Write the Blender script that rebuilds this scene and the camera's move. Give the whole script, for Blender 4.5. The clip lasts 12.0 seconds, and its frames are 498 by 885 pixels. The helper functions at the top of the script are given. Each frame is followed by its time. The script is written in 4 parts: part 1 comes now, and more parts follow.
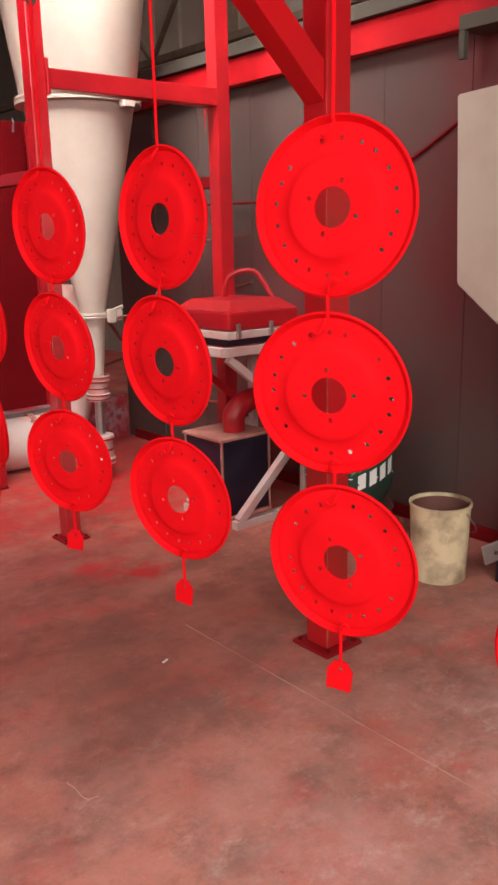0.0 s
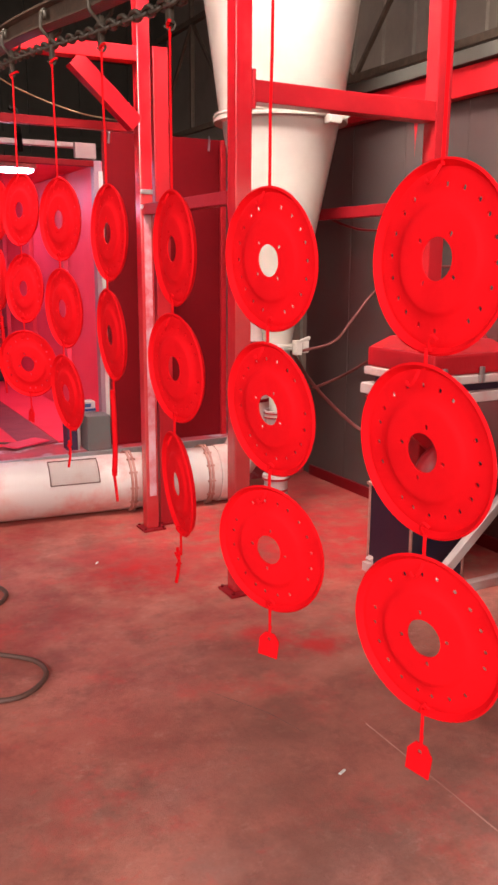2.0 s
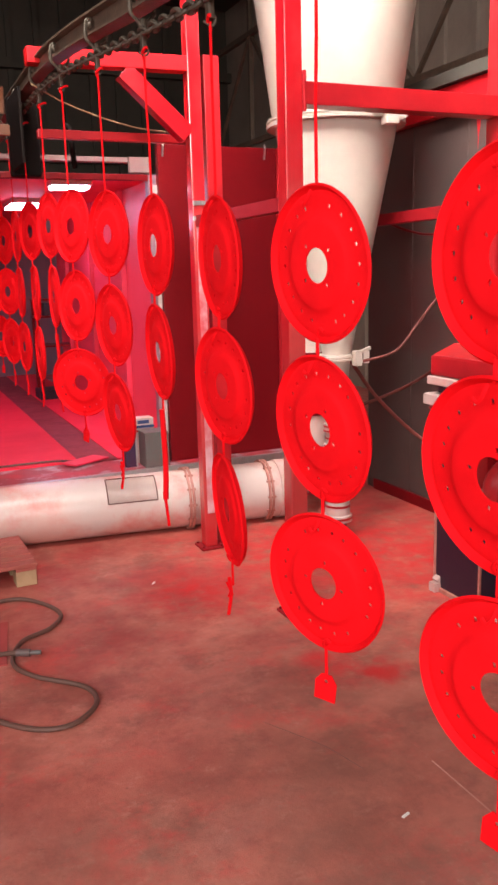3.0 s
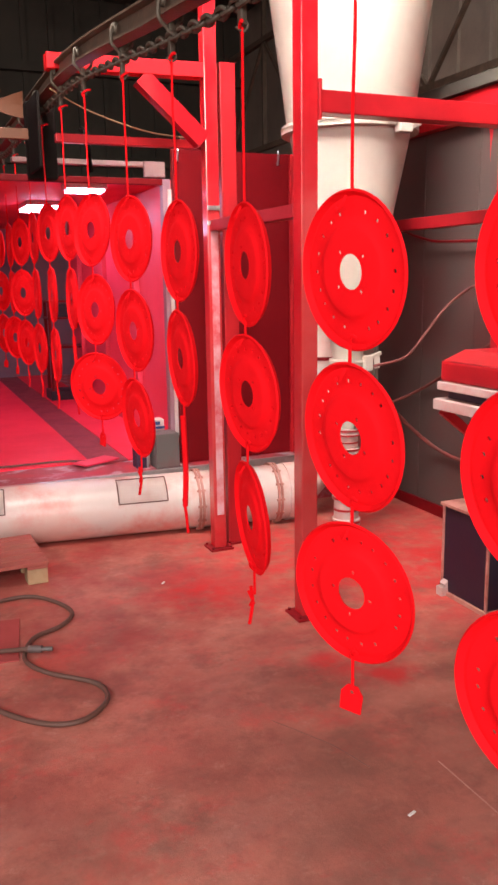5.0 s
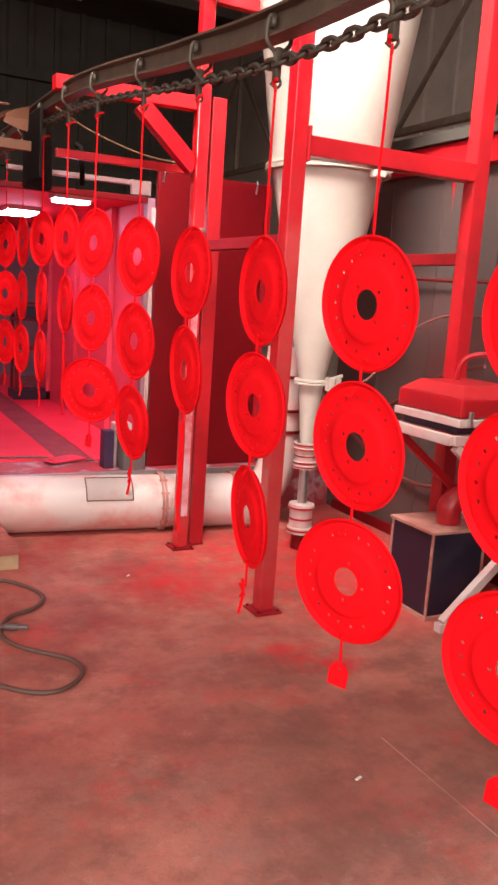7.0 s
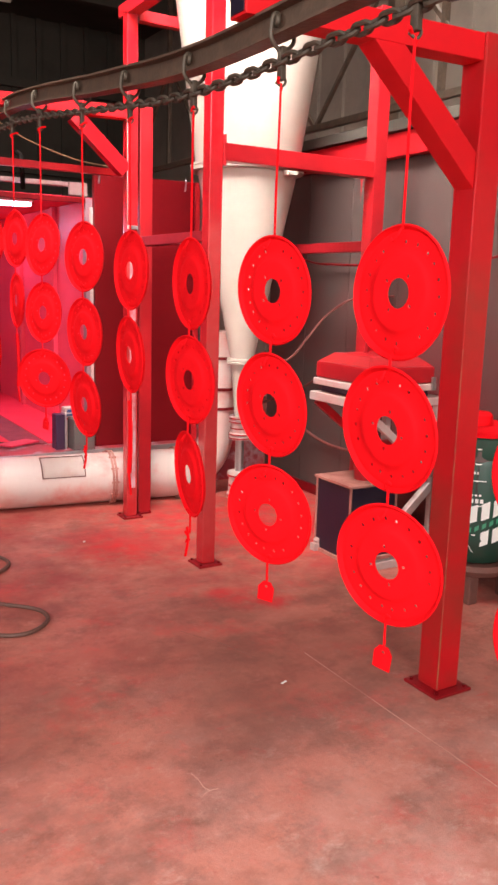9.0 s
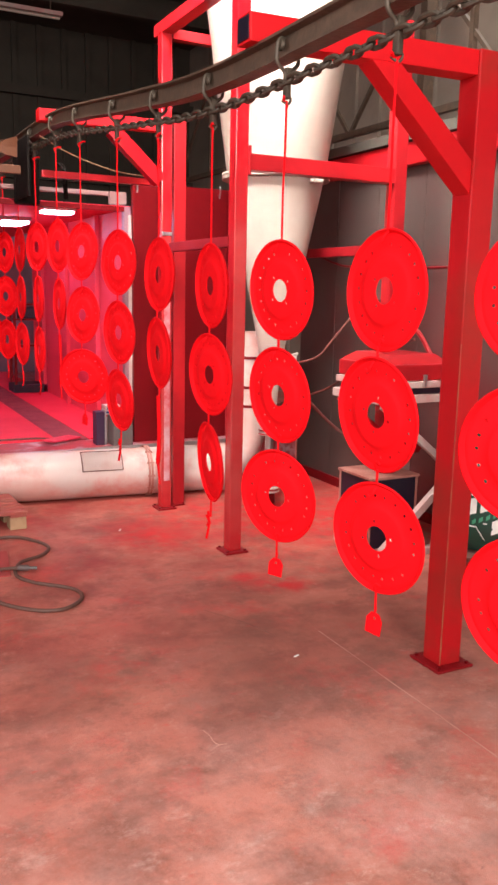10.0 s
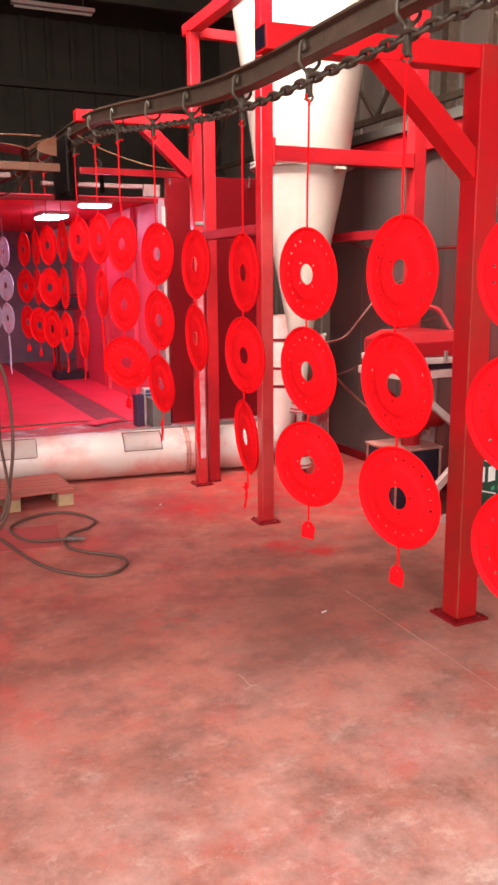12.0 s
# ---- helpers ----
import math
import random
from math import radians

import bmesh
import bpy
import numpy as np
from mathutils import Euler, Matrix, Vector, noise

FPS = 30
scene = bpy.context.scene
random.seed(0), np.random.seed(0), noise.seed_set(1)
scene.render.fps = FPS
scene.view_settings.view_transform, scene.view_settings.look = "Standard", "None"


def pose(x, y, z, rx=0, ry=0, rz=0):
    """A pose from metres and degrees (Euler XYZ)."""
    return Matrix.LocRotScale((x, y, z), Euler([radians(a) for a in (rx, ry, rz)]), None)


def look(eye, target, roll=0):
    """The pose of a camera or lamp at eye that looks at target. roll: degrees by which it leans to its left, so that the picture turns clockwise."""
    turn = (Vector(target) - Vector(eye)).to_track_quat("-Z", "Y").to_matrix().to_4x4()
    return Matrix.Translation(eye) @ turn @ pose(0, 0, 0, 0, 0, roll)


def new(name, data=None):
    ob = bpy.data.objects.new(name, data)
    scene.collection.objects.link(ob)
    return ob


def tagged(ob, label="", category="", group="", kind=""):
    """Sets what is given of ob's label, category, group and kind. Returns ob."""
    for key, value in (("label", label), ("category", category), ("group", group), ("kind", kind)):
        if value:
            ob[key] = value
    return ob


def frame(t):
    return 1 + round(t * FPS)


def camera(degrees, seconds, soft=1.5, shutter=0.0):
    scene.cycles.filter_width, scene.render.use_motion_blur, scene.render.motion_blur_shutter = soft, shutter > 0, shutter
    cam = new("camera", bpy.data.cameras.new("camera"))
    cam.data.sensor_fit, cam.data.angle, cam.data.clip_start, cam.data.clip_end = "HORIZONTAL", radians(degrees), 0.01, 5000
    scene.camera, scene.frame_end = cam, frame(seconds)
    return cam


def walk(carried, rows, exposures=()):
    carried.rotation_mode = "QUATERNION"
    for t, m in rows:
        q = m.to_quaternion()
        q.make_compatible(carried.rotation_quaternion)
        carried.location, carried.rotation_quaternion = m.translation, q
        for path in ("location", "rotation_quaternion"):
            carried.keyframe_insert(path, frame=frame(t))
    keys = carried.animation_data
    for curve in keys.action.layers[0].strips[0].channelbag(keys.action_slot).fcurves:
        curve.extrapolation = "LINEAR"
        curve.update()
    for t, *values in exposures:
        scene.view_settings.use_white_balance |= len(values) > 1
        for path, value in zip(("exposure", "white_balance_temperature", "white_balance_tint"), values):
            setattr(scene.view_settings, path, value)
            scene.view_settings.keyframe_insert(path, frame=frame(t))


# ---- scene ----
cam = camera(34.0, 12.0, soft=2.7)
ROWS = [
    (0, (-1.907, -1.875, 1.438), (-0.657, -0.39, 0.954), -1.4),
    (0.5, (-1.886, -1.779, 1.444), (-0.722, -0.227, 0.958), -0.3),
    (1, (-1.877, -1.624, 1.447), (-0.755, -0.03, 1.002), 0.7),
    (1.5, (-1.841, -1.529, 1.466), (-0.789, 0.115, 1.028), 0.9),
    (2, (-1.746, -1.432, 1.483), (-0.812, 0.282, 1.047), 0.3),
    (2.5, (-1.663, -1.368, 1.476), (-0.828, 0.401, 1.059), -0.8),
    (3, (-1.632, -1.336, 1.471), (-0.848, 0.459, 1.065), -1.6),
    (3.5, (-1.642, -1.328, 1.472), (-0.885, 0.48, 1.073), -1.8),
    (5.5, (-1.697, -1.398, 1.477), (-0.913, 0.4, 1.085), -0.1),
    (6, (-1.806, -1.439, 1.493), (-1.004, 0.354, 1.115), 1.2),
    (6.5, (-1.904, -1.492, 1.485), (-1.065, 0.286, 1.119), 3.0),
    (7, (-1.931, -1.588, 1.482), (-1.024, 0.16, 1.131), 3.8),
    (7.5, (-1.919, -1.74, 1.473), (-0.918, -0.047, 1.11), 2.0),
    (9.5, (-2.136, -2.22, 1.495), (-1.13, -0.533, 1.117), 1.6),
    (10, (-2.106, -2.374, 1.482), (-1.202, -0.628, 1.114), 1.2),
    (10.5, (-2.091, -2.496, 1.485), (-1.285, -0.708, 1.094), 0.2),
    (11, (-2.111, -2.547, 1.49), (-1.341, -0.741, 1.104), -0.0),
    (11.5, (-2.169, -2.582, 1.487), (-1.402, -0.775, 1.103), 0.2),
    (12, (-2.191, -2.654, 1.482), (-1.377, -0.872, 1.079), -0.5),
]
walk(cam, [(t, look(e, a, r)) for t, e, a, r in ROWS],
     exposures=[(0.0, -0.52), (1.0, -0.32), (2.0, -0.18), (3.5, -0.14), (5.5, -0.10), (7.5, -0.08), (9.5, 0.0), (12.0, 0.02)])

# ---- light ----
world = bpy.data.worlds.new("world")
scene.world = world
world.use_nodes = True
wn, wl = world.node_tree.nodes, world.node_tree.links
sky = wn.new("ShaderNodeTexSky")
sky.sky_type, sky.sun_disc = "NISHITA", False
sky.sun_elevation, sky.sun_rotation = radians(40), radians(200)
wl.new(sky.outputs[0], wn["Background"].inputs[0])
wn["Background"].inputs[1].default_value = 0.1


def area(name, m, w, h, power, colour=(1, 1, 1), spread=180):
    lamp = bpy.data.lights.new(name, "AREA")
    lamp.shape, lamp.size, lamp.size_y, lamp.energy, lamp.color = "RECTANGLE", w, h, power, colour
    lamp.spread = radians(spread)
    ob = new(name, lamp)
    ob.matrix_world = m
    return ob


# daylight in the wide hall gate behind and beside the camera, and in the roof light over the cyclone
area("gate_daylight", look((-3.2, -4.8, 3.2), (-1.6, -1.0, 0.0)), 4.4, 2.8, 550, (1.0, 0.94, 0.90))
area("side_daylight", look((-6.8, 0.8, 3.4), (-1.0, 1.2, 0.2)), 3.2, 3.0, 190, (1.0, 0.92, 0.90))
area("roof_daylight", look((-1.0, 0.9, 5.3), (0.5, 2.3, 3.5)), 1.8, 2.2, 300, (1.0, 0.96, 0.92), 78)
# fill lamp added to brighten the outer cladding; the roof has no opening there
area("cladding_fill", look((3.4, 3.0, 5.2), (3.0, 3.0, 0)), 1.2, 6.0, 130, (1.0, 0.95, 0.9))


# ---- materials ----
def mat(name, colour, rough=0.5, metal=0.0, second=None, scale=4.0, amount=0.5, bump=0.1, fine=60.0, third=None, third_scale=1.2, lo=0.45, hi=0.65, spec=0.5):
    """Base colour with a second tone in soft patches, an optional third one in larger ones, and fine relief."""
    m = bpy.data.materials.new(name)
    m.use_nodes = True
    n, l = m.node_tree.nodes, m.node_tree.links
    b = n["Principled BSDF"]
    b.inputs["Metallic"].default_value = metal
    b.inputs["Specular IOR Level"].default_value = spec
    co = n.new("ShaderNodeTexCoord")
    second = second or tuple(c * 0.75 for c in colour)
    t1 = n.new("ShaderNodeTexNoise")
    t1.inputs["Scale"].default_value, t1.inputs["Detail"].default_value, t1.inputs["Roughness"].default_value = scale, 8, 0.65
    l.new(co.outputs["Object"], t1.inputs["Vector"])
    r1 = n.new("ShaderNodeMapRange")
    r1.inputs[1].default_value, r1.inputs[2].default_value, r1.inputs[4].default_value = lo, hi, amount
    l.new(t1.outputs[0], r1.inputs[0])
    mx = n.new("ShaderNodeMix")
    mx.data_type = "RGBA"
    mx.inputs[6].default_value, mx.inputs[7].default_value = (*colour, 1), (*second, 1)
    l.new(r1.outputs[0], mx.inputs[0])
    last = mx.outputs[2]
    if third:
        t3 = n.new("ShaderNodeTexNoise")
        t3.inputs["Scale"].default_value, t3.inputs["Detail"].default_value = third_scale, 6
        off = n.new("ShaderNodeVectorMath")
        off.inputs[1].default_value = (7.3, 2.1, 4.4)
        l.new(co.outputs["Object"], off.inputs[0])
        l.new(off.outputs[0], t3.inputs["Vector"])
        r3 = n.new("ShaderNodeMapRange")
        r3.inputs[1].default_value, r3.inputs[2].default_value, r3.inputs[4].default_value = 0.46, 0.68, 0.85
        l.new(t3.outputs[0], r3.inputs[0])
        m3 = n.new("ShaderNodeMix")
        m3.data_type = "RGBA"
        m3.inputs[7].default_value = (*third, 1)
        l.new(last, m3.inputs[6])
        l.new(r3.outputs[0], m3.inputs[0])
        last = m3.outputs[2]
    l.new(last, b.inputs["Base Color"])
    t2 = n.new("ShaderNodeTexNoise")
    t2.inputs["Scale"].default_value, t2.inputs["Detail"].default_value = fine, 5
    l.new(co.outputs["Object"], t2.inputs["Vector"])
    rr = n.new("ShaderNodeMapRange")
    rr.inputs[3].default_value, rr.inputs[4].default_value = max(0.05, rough - 0.12), min(1.0, rough + 0.12)
    l.new(t1.outputs[0], rr.inputs[0])
    l.new(rr.outputs[0], b.inputs["Roughness"])
    if bump:
        bp = n.new("ShaderNodeBump")
        bp.inputs["Strength"].default_value, bp.inputs["Distance"].default_value = bump, 0.01
        l.new(t2.outputs[0], bp.inputs["Height"])
        l.new(bp.outputs[0], b.inputs["Normal"])
    return m


def glow(name, colour, strength):
    m = bpy.data.materials.new(name)
    m.use_nodes = True
    b = m.node_tree.nodes["Principled BSDF"]
    b.inputs["Base Color"].default_value = (0.8, 0.8, 0.8, 1)
    b.inputs["Emission Color"].default_value = (*colour, 1)
    b.inputs["Emission Strength"].default_value = strength
    return m


def floor_mat():
    """Worn concrete: grey-brown ground, dark stains, pale scuffs and red powder that lies thicker towards the booth.
    Daylight near the camera and red bounce light near the booth are painted in.
    """
    m = bpy.data.materials.new("powdered_concrete")
    m.use_nodes = True
    n, l = m.node_tree.nodes, m.node_tree.links
    b = n["Principled BSDF"]
    co = n.new("ShaderNodeTexCoord")

    def noise_at(scale, detail, rough, shift=(0, 0, 0), stretch=(1, 1, 1)):
        mp = n.new("ShaderNodeMapping")
        mp.inputs["Location"].default_value, mp.inputs["Scale"].default_value = shift, stretch
        l.new(co.outputs["Object"], mp.inputs[0])
        t = n.new("ShaderNodeTexNoise")
        t.inputs["Scale"].default_value, t.inputs["Detail"].default_value, t.inputs["Roughness"].default_value = scale, detail, rough
        l.new(mp.outputs[0], t.inputs["Vector"])
        return t.outputs[0]

    def ranged(v, lo, hi, top):
        r = n.new("ShaderNodeMapRange")
        r.inputs[1].default_value, r.inputs[2].default_value, r.inputs[4].default_value = lo, hi, top
        l.new(v, r.inputs[0])
        return r.outputs[0]

    def mixed(fac, a, colour):
        x = n.new("ShaderNodeMix")
        x.data_type = "RGBA"
        x.inputs[7].default_value = (*colour, 1)
        if isinstance(a, tuple):
            x.inputs[6].default_value = (*a, 1)
        else:
            l.new(a, x.inputs[6])
        l.new(fac, x.inputs[0])
        return x.outputs[2]

    def times(a, c):
        x = n.new("ShaderNodeMath")
        x.operation = "MULTIPLY"
        l.new(a, x.inputs[0])
        l.new(c, x.inputs[1])
        return x.outputs[0]

    c = mixed(ranged(noise_at(1.2, 8, 0.62), 0.38, 0.64, 0.9), (0.60, 0.225, 0.165), (0.42, 0.145, 0.105))
    c = mixed(ranged(noise_at(1.7, 8, 0.70, (13, 2, 0)), 0.50, 0.66, 0.7), c, (0.35, 0.180, 0.145))
    c = mixed(ranged(noise_at(2.3, 9, 0.68, (3, 8, 0), (1.0, 1.2, 1)), 0.47, 0.64, 0.78), c, (0.190, 0.088, 0.064))
    c = mixed(ranged(noise_at(5.5, 12, 0.78, (9, 1, 0)), 0.50, 0.63, 0.62), c, (0.21, 0.088, 0.066))
    c = mixed(ranged(noise_at(14.0, 10, 0.78, (2, 7, 0)), 0.55, 0.68, 0.5), c, (0.66, 0.36, 0.29))
    sep = n.new("ShaderNodeSeparateXYZ")
    l.new(co.outputs["Object"], sep.inputs[0])
    # redder towards the booth: powder, plus bounce light painted into the colour
    near = ranged(sep.outputs[1], -0.6, 2.4, 0.95)
    c = mixed(times(ranged(noise_at(1.6, 10, 0.72, (1, 5, 0)), 0.34, 0.60, 0.9), near), c, (0.33, 0.026, 0.025))
    c = mixed(ranged(noise_at(2.6, 10, 0.74, (4, 2, 0)), 0.53, 0.68, 0.6), c, (0.66, 0.070, 0.060))
    c = mixed(ranged(noise_at(9.0, 9, 0.74, (5, 3, 0), (1, 1.8, 1)), 0.60, 0.72, 0.55), c, (0.68, 0.040, 0.042))
    # pale scuffs thicken towards the camera, painting in the daylight there
    close = ranged(sep.outputs[1], 0.3, -1.3, 1.0)
    c = mixed(times(ranged(noise_at(2.4, 12, 0.76, (8, 4, 0)), 0.40, 0.62, 0.7), close), c, (0.76, 0.47, 0.41))
    c = mixed(times(ranged(noise_at(6.0, 12, 0.82, (5, 9, 0), (1, 1.4, 1)), 0.54, 0.64, 0.5), close), c, (0.86, 0.66, 0.57))
    c = mixed(times(ranged(noise_at(3.4, 12, 0.80, (6, 6, 0)), 0.52, 0.66, 0.6), close), c, (0.34, 0.205, 0.175))
    c = mixed(ranged(noise_at(26.0, 6, 0.66, (3, 3, 0)), 0.66, 0.74, 0.7), c, (0.12, 0.055, 0.045))
    # red powder patches; the wide ones also paint bounce light in the corner
    for x, y, r in ((-0.24, 1.23, 0.13), (-0.05, 1.03, 0.15), (-0.13, 1.12, 0.2), (0.45, 2.35, 1.25), (0.95, 1.9, 0.9), (-0.45, 2.1, 0.35)):
        d = n.new("ShaderNodeVectorMath")
        d.operation = "DISTANCE"
        d.inputs[1].default_value = (x, y, 0)
        l.new(co.outputs["Object"], d.inputs[0])
        c = mixed(times(ranged(d.outputs["Value"], r, r * 0.15, 1.0), ranged(noise_at(9.0, 6, 0.6, (x, y, 0)), 0.38, 0.62, 0.9)), c, (0.62, 0.012, 0.018))
    for x, y, r in ((-0.40, 0.62, 0.62), (0.05, 0.25, 0.50), (-0.75, 0.15, 0.40), (-1.35, 0.45, 0.35)):
        d = n.new("ShaderNodeVectorMath")
        d.operation = "DISTANCE"
        d.inputs[1].default_value = (x, y, 0)
        l.new(co.outputs["Object"], d.inputs[0])
        c = mixed(times(ranged(d.outputs["Value"], r, r * 0.2, 1.0), ranged(noise_at(3.6, 9, 0.7, (x * 3, y, 0)), 0.36, 0.60, 0.75)), c, (0.23, 0.088, 0.064))
    l.new(c, b.inputs["Base Color"])
    b.inputs["Roughness"].default_value, b.inputs["Specular IOR Level"].default_value = 0.62, 0.35
    bp = n.new("ShaderNodeBump")
    bp.inputs["Strength"].default_value, bp.inputs["Distance"].default_value = 0.25, 0.01
    l.new(noise_at(30, 8, 0.7), bp.inputs["Height"])
    l.new(bp.outputs[0], b.inputs["Normal"])
    return m


POWDER = mat("red_powder", (0.76, 0.003, 0.008), 0.8, second=(0.64, 0.002, 0.006), scale=7, amount=0.6, bump=0.05, fine=160, spec=0.12)
RED = mat("red_steel", (0.42, 0.008, 0.013), 0.36, second=(0.54, 0.013, 0.018), scale=5, amount=0.7, bump=0.06, fine=90, third=(0.27, 0.008, 0.012), third_scale=1.6, spec=0.4)
RED_POST = mat("worn_red_post", (0.52, 0.007, 0.012), 0.4, second=(0.42, 0.008, 0.012), scale=5, bump=0.05, third=(0.27, 0.030, 0.020), third_scale=2.6, spec=0.35)
RED_GLOSS = mat("glossy_red_steel", (0.44, 0.008, 0.014), 0.12, second=(0.36, 0.008, 0.012), scale=4, amount=0.7, bump=0.015, fine=60, third=(0.50, 0.05, 0.05), third_scale=1.8, spec=1.0)
RED_ARM = mat("red_dusted_steel", (0.64, 0.006, 0.011), 0.55, second=(0.52, 0.006, 0.011), scale=4, bump=0.05, spec=0.25)
# deep red of the base plates, also used to paint shade on a beam
RED_DEEP = mat("deep_red_and_shade", (0.26, 0.006, 0.010), 0.5, second=(0.20, 0.005, 0.008), scale=4, bump=0.04, spec=0.25)
DARK_RED = mat("dark_red_panel", (0.155, 0.0025, 0.005), 0.42, second=(0.115, 0.002, 0.004), scale=2, bump=0.04, spec=0.2)
FLOOR = floor_mat()
WALL = mat("grey_sheet", (0.072, 0.046, 0.040), 0.6, third=(0.12, 0.012, 0.014), third_scale=1.0, second=(0.10, 0.044, 0.039), scale=1.4, amount=0.6, bump=0.05)
IVORY = mat("ivory_enamel", (0.52, 0.445, 0.375), 0.32, second=(0.45, 0.35, 0.30), scale=2.2, amount=0.6, bump=0.03)
DUCT = mat("white_duct_paint", (0.58, 0.46, 0.42), 0.34, second=(0.58, 0.13, 0.10), scale=3.2, amount=0.85, bump=0.05, lo=0.46, hi=0.72, third=(0.62, 0.34, 0.29), third_scale=1.6)
# duct paint made lighter for the hatches, to offset their grey shading
COVER = mat("cover_lightened_for_shade", (0.72, 0.58, 0.53), 0.4, second=(0.66, 0.40, 0.35), scale=4, amount=0.7, bump=0.03)
RAIL = mat("greasy_steel", (0.10, 0.066, 0.046), 0.5, metal=0.3, second=(0.20, 0.12, 0.08), scale=14, bump=0.2)
CHAIN = mat("oily_chain", (0.06, 0.045, 0.032), 0.55, metal=0.3, second=(0.11, 0.08, 0.052), scale=40, bump=0.2)
DARK = mat("dark_hall", (0.062, 0.050, 0.037), 0.8, second=(0.034, 0.027, 0.020), scale=1.0, bump=0.05)
BLACK = mat("black_paint", (0.012, 0.008, 0.020), 0.4, second=(0.040, 0.008, 0.018), scale=3, bump=0.05)
WHITE = mat("white_paint", (0.50, 0.37, 0.34), 0.5, second=(0.55, 0.22, 0.20), scale=6, amount=0.6, bump=0.05)
RUBBER = mat("hose_rubber", (0.11, 0.052, 0.038), 0.6, second=(0.13, 0.05, 0.04), scale=12, bump=0.1)
WOOD = mat("pallet_wood", (0.36, 0.075, 0.06), 0.8, second=(0.30, 0.12, 0.08), scale=7, bump=0.3)
WOOD_END = mat("raw_wood", (0.42, 0.27, 0.15), 0.8, second=(0.28, 0.16, 0.09), scale=12, bump=0.3)
STEEL = mat("bare_steel", (0.55, 0.53, 0.52), 0.35, metal=0.9, second=(0.40, 0.36, 0.35), scale=10, bump=0.05)
GREEN = mat("green_drum", (0.012, 0.055, 0.036), 0.4, second=(0.03, 0.03, 0.028), scale=6, bump=0.04)
PRINT = mat("white_print", (0.80, 0.78, 0.74), 0.5, bump=0)
PAIL = mat("cream_plastic", (0.76, 0.64, 0.40), 0.4, third=(0.16, 0.10, 0.06), third_scale=6, second=(0.40, 0.28, 0.17), scale=9, amount=0.8, bump=0.04, lo=0.5, hi=0.7)
BOOTH = mat("booth_red", (0.80, 0.018, 0.055), 0.6, second=(0.64, 0.012, 0.036), scale=1.5, bump=0.04)
BOOTH_PALE = mat("booth_pink_panel", (0.70, 0.040, 0.085), 0.45, second=(0.62, 0.022, 0.050), scale=1.2, bump=0.03)
MAUVE = mat("booth_grey_panel", (0.26, 0.13, 0.16), 0.5, second=(0.32, 0.10, 0.12), scale=2, bump=0.04)
COPPER = mat("bent_copper_sheet", (0.13, 0.048, 0.024), 0.4, metal=0.3, second=(0.20, 0.075, 0.038), scale=3, bump=0.1)
GRATE = mat("dark_grating", (0.26, 0.035, 0.045), 0.6, second=(0.15, 0.03, 0.04), scale=8, bump=0.3)
GREYBOX = mat("grey_plastic", (0.10, 0.085, 0.08), 0.5, second=(0.16, 0.05, 0.05), scale=5, bump=0.05)
BLUE_GREY = mat("blue_grey_wall", (0.20, 0.10, 0.15), 0.6, second=(0.07, 0.06, 0.09), scale=2, bump=0.05)
PRINT_BLUE = mat("dark_blue_print", (0.03, 0.05, 0.16), 0.5, bump=0)
PALE_STEEL = mat("pale_bare_steel", (0.60, 0.66, 0.82), 0.45, metal=0.1, second=(0.42, 0.47, 0.62), scale=6, bump=0.05)
HALL = mat("grey_hall_cladding", (0.28, 0.215, 0.170), 0.7, second=(0.15, 0.13, 0.11), scale=1.2, bump=0.05)
LEAF = mat("pale_green_print", (0.06, 0.30, 0.17), 0.5, bump=0)
SPATTER = mat("spattered_steel", (0.30, 0.05, 0.06), 0.45, second=(0.52, 0.42, 0.46), scale=7, amount=0.8, bump=0.05, lo=0.52, hi=0.62, third=(0.50, 0.03, 0.045), third_scale=4)
SLATE = mat("dark_slate_print", (0.045, 0.040, 0.038), 0.45, second=(0.03, 0.045, 0.038), scale=6, bump=0.02)
PURPLE = mat("dark_purple_card", (0.035, 0.012, 0.04), 0.5, second=(0.06, 0.01, 0.03), scale=6, bump=0.03)
WORN = mat("paint_worn_to_rust", (0.34, 0.10, 0.045), 0.6, second=(0.42, 0.015, 0.015), scale=6, amount=0.9, bump=0.1, lo=0.42, hi=0.58)
RIM = mat("rusty_pale_rim", (0.46, 0.20, 0.16), 0.6, second=(0.30, 0.08, 0.06), scale=9, amount=0.8, bump=0.1)
JOINT = mat("joint_filler", (0.68, 0.40, 0.32), 0.8, second=(0.42, 0.18, 0.14), scale=3, amount=1.0, bump=0.1, lo=0.35, hi=0.6)
CARD = mat("red_dusted_board", (0.40, 0.06, 0.055), 0.8, second=(0.30, 0.05, 0.045), scale=4, bump=0.1)
RUST = mat("brown_inside", (0.16, 0.06, 0.045), 0.7, second=(0.08, 0.035, 0.03), scale=6, bump=0.1)
LAMP = glow("lamp_glow", (0.84, 0.64, 1.0), 36.0)
DUSTED_HOSE = mat("dusted_hose", (0.15, 0.030, 0.024), 0.7, second=(0.09, 0.03, 0.024), scale=9, bump=0.08)
# pale colour broken by red, painting the glossy reflection on a post
STRIP = mat("painted_reflection", (0.60, 0.34, 0.37), 0.25, second=(0.48, 0.02, 0.03), scale=3.0, amount=1.0, bump=0.02, lo=0.42, hi=0.62)
HOPPER = mat("dusty_ivory_sheet", (0.52, 0.44, 0.36), 0.5, second=(0.44, 0.34, 0.28), scale=3, amount=0.6, bump=0.04)
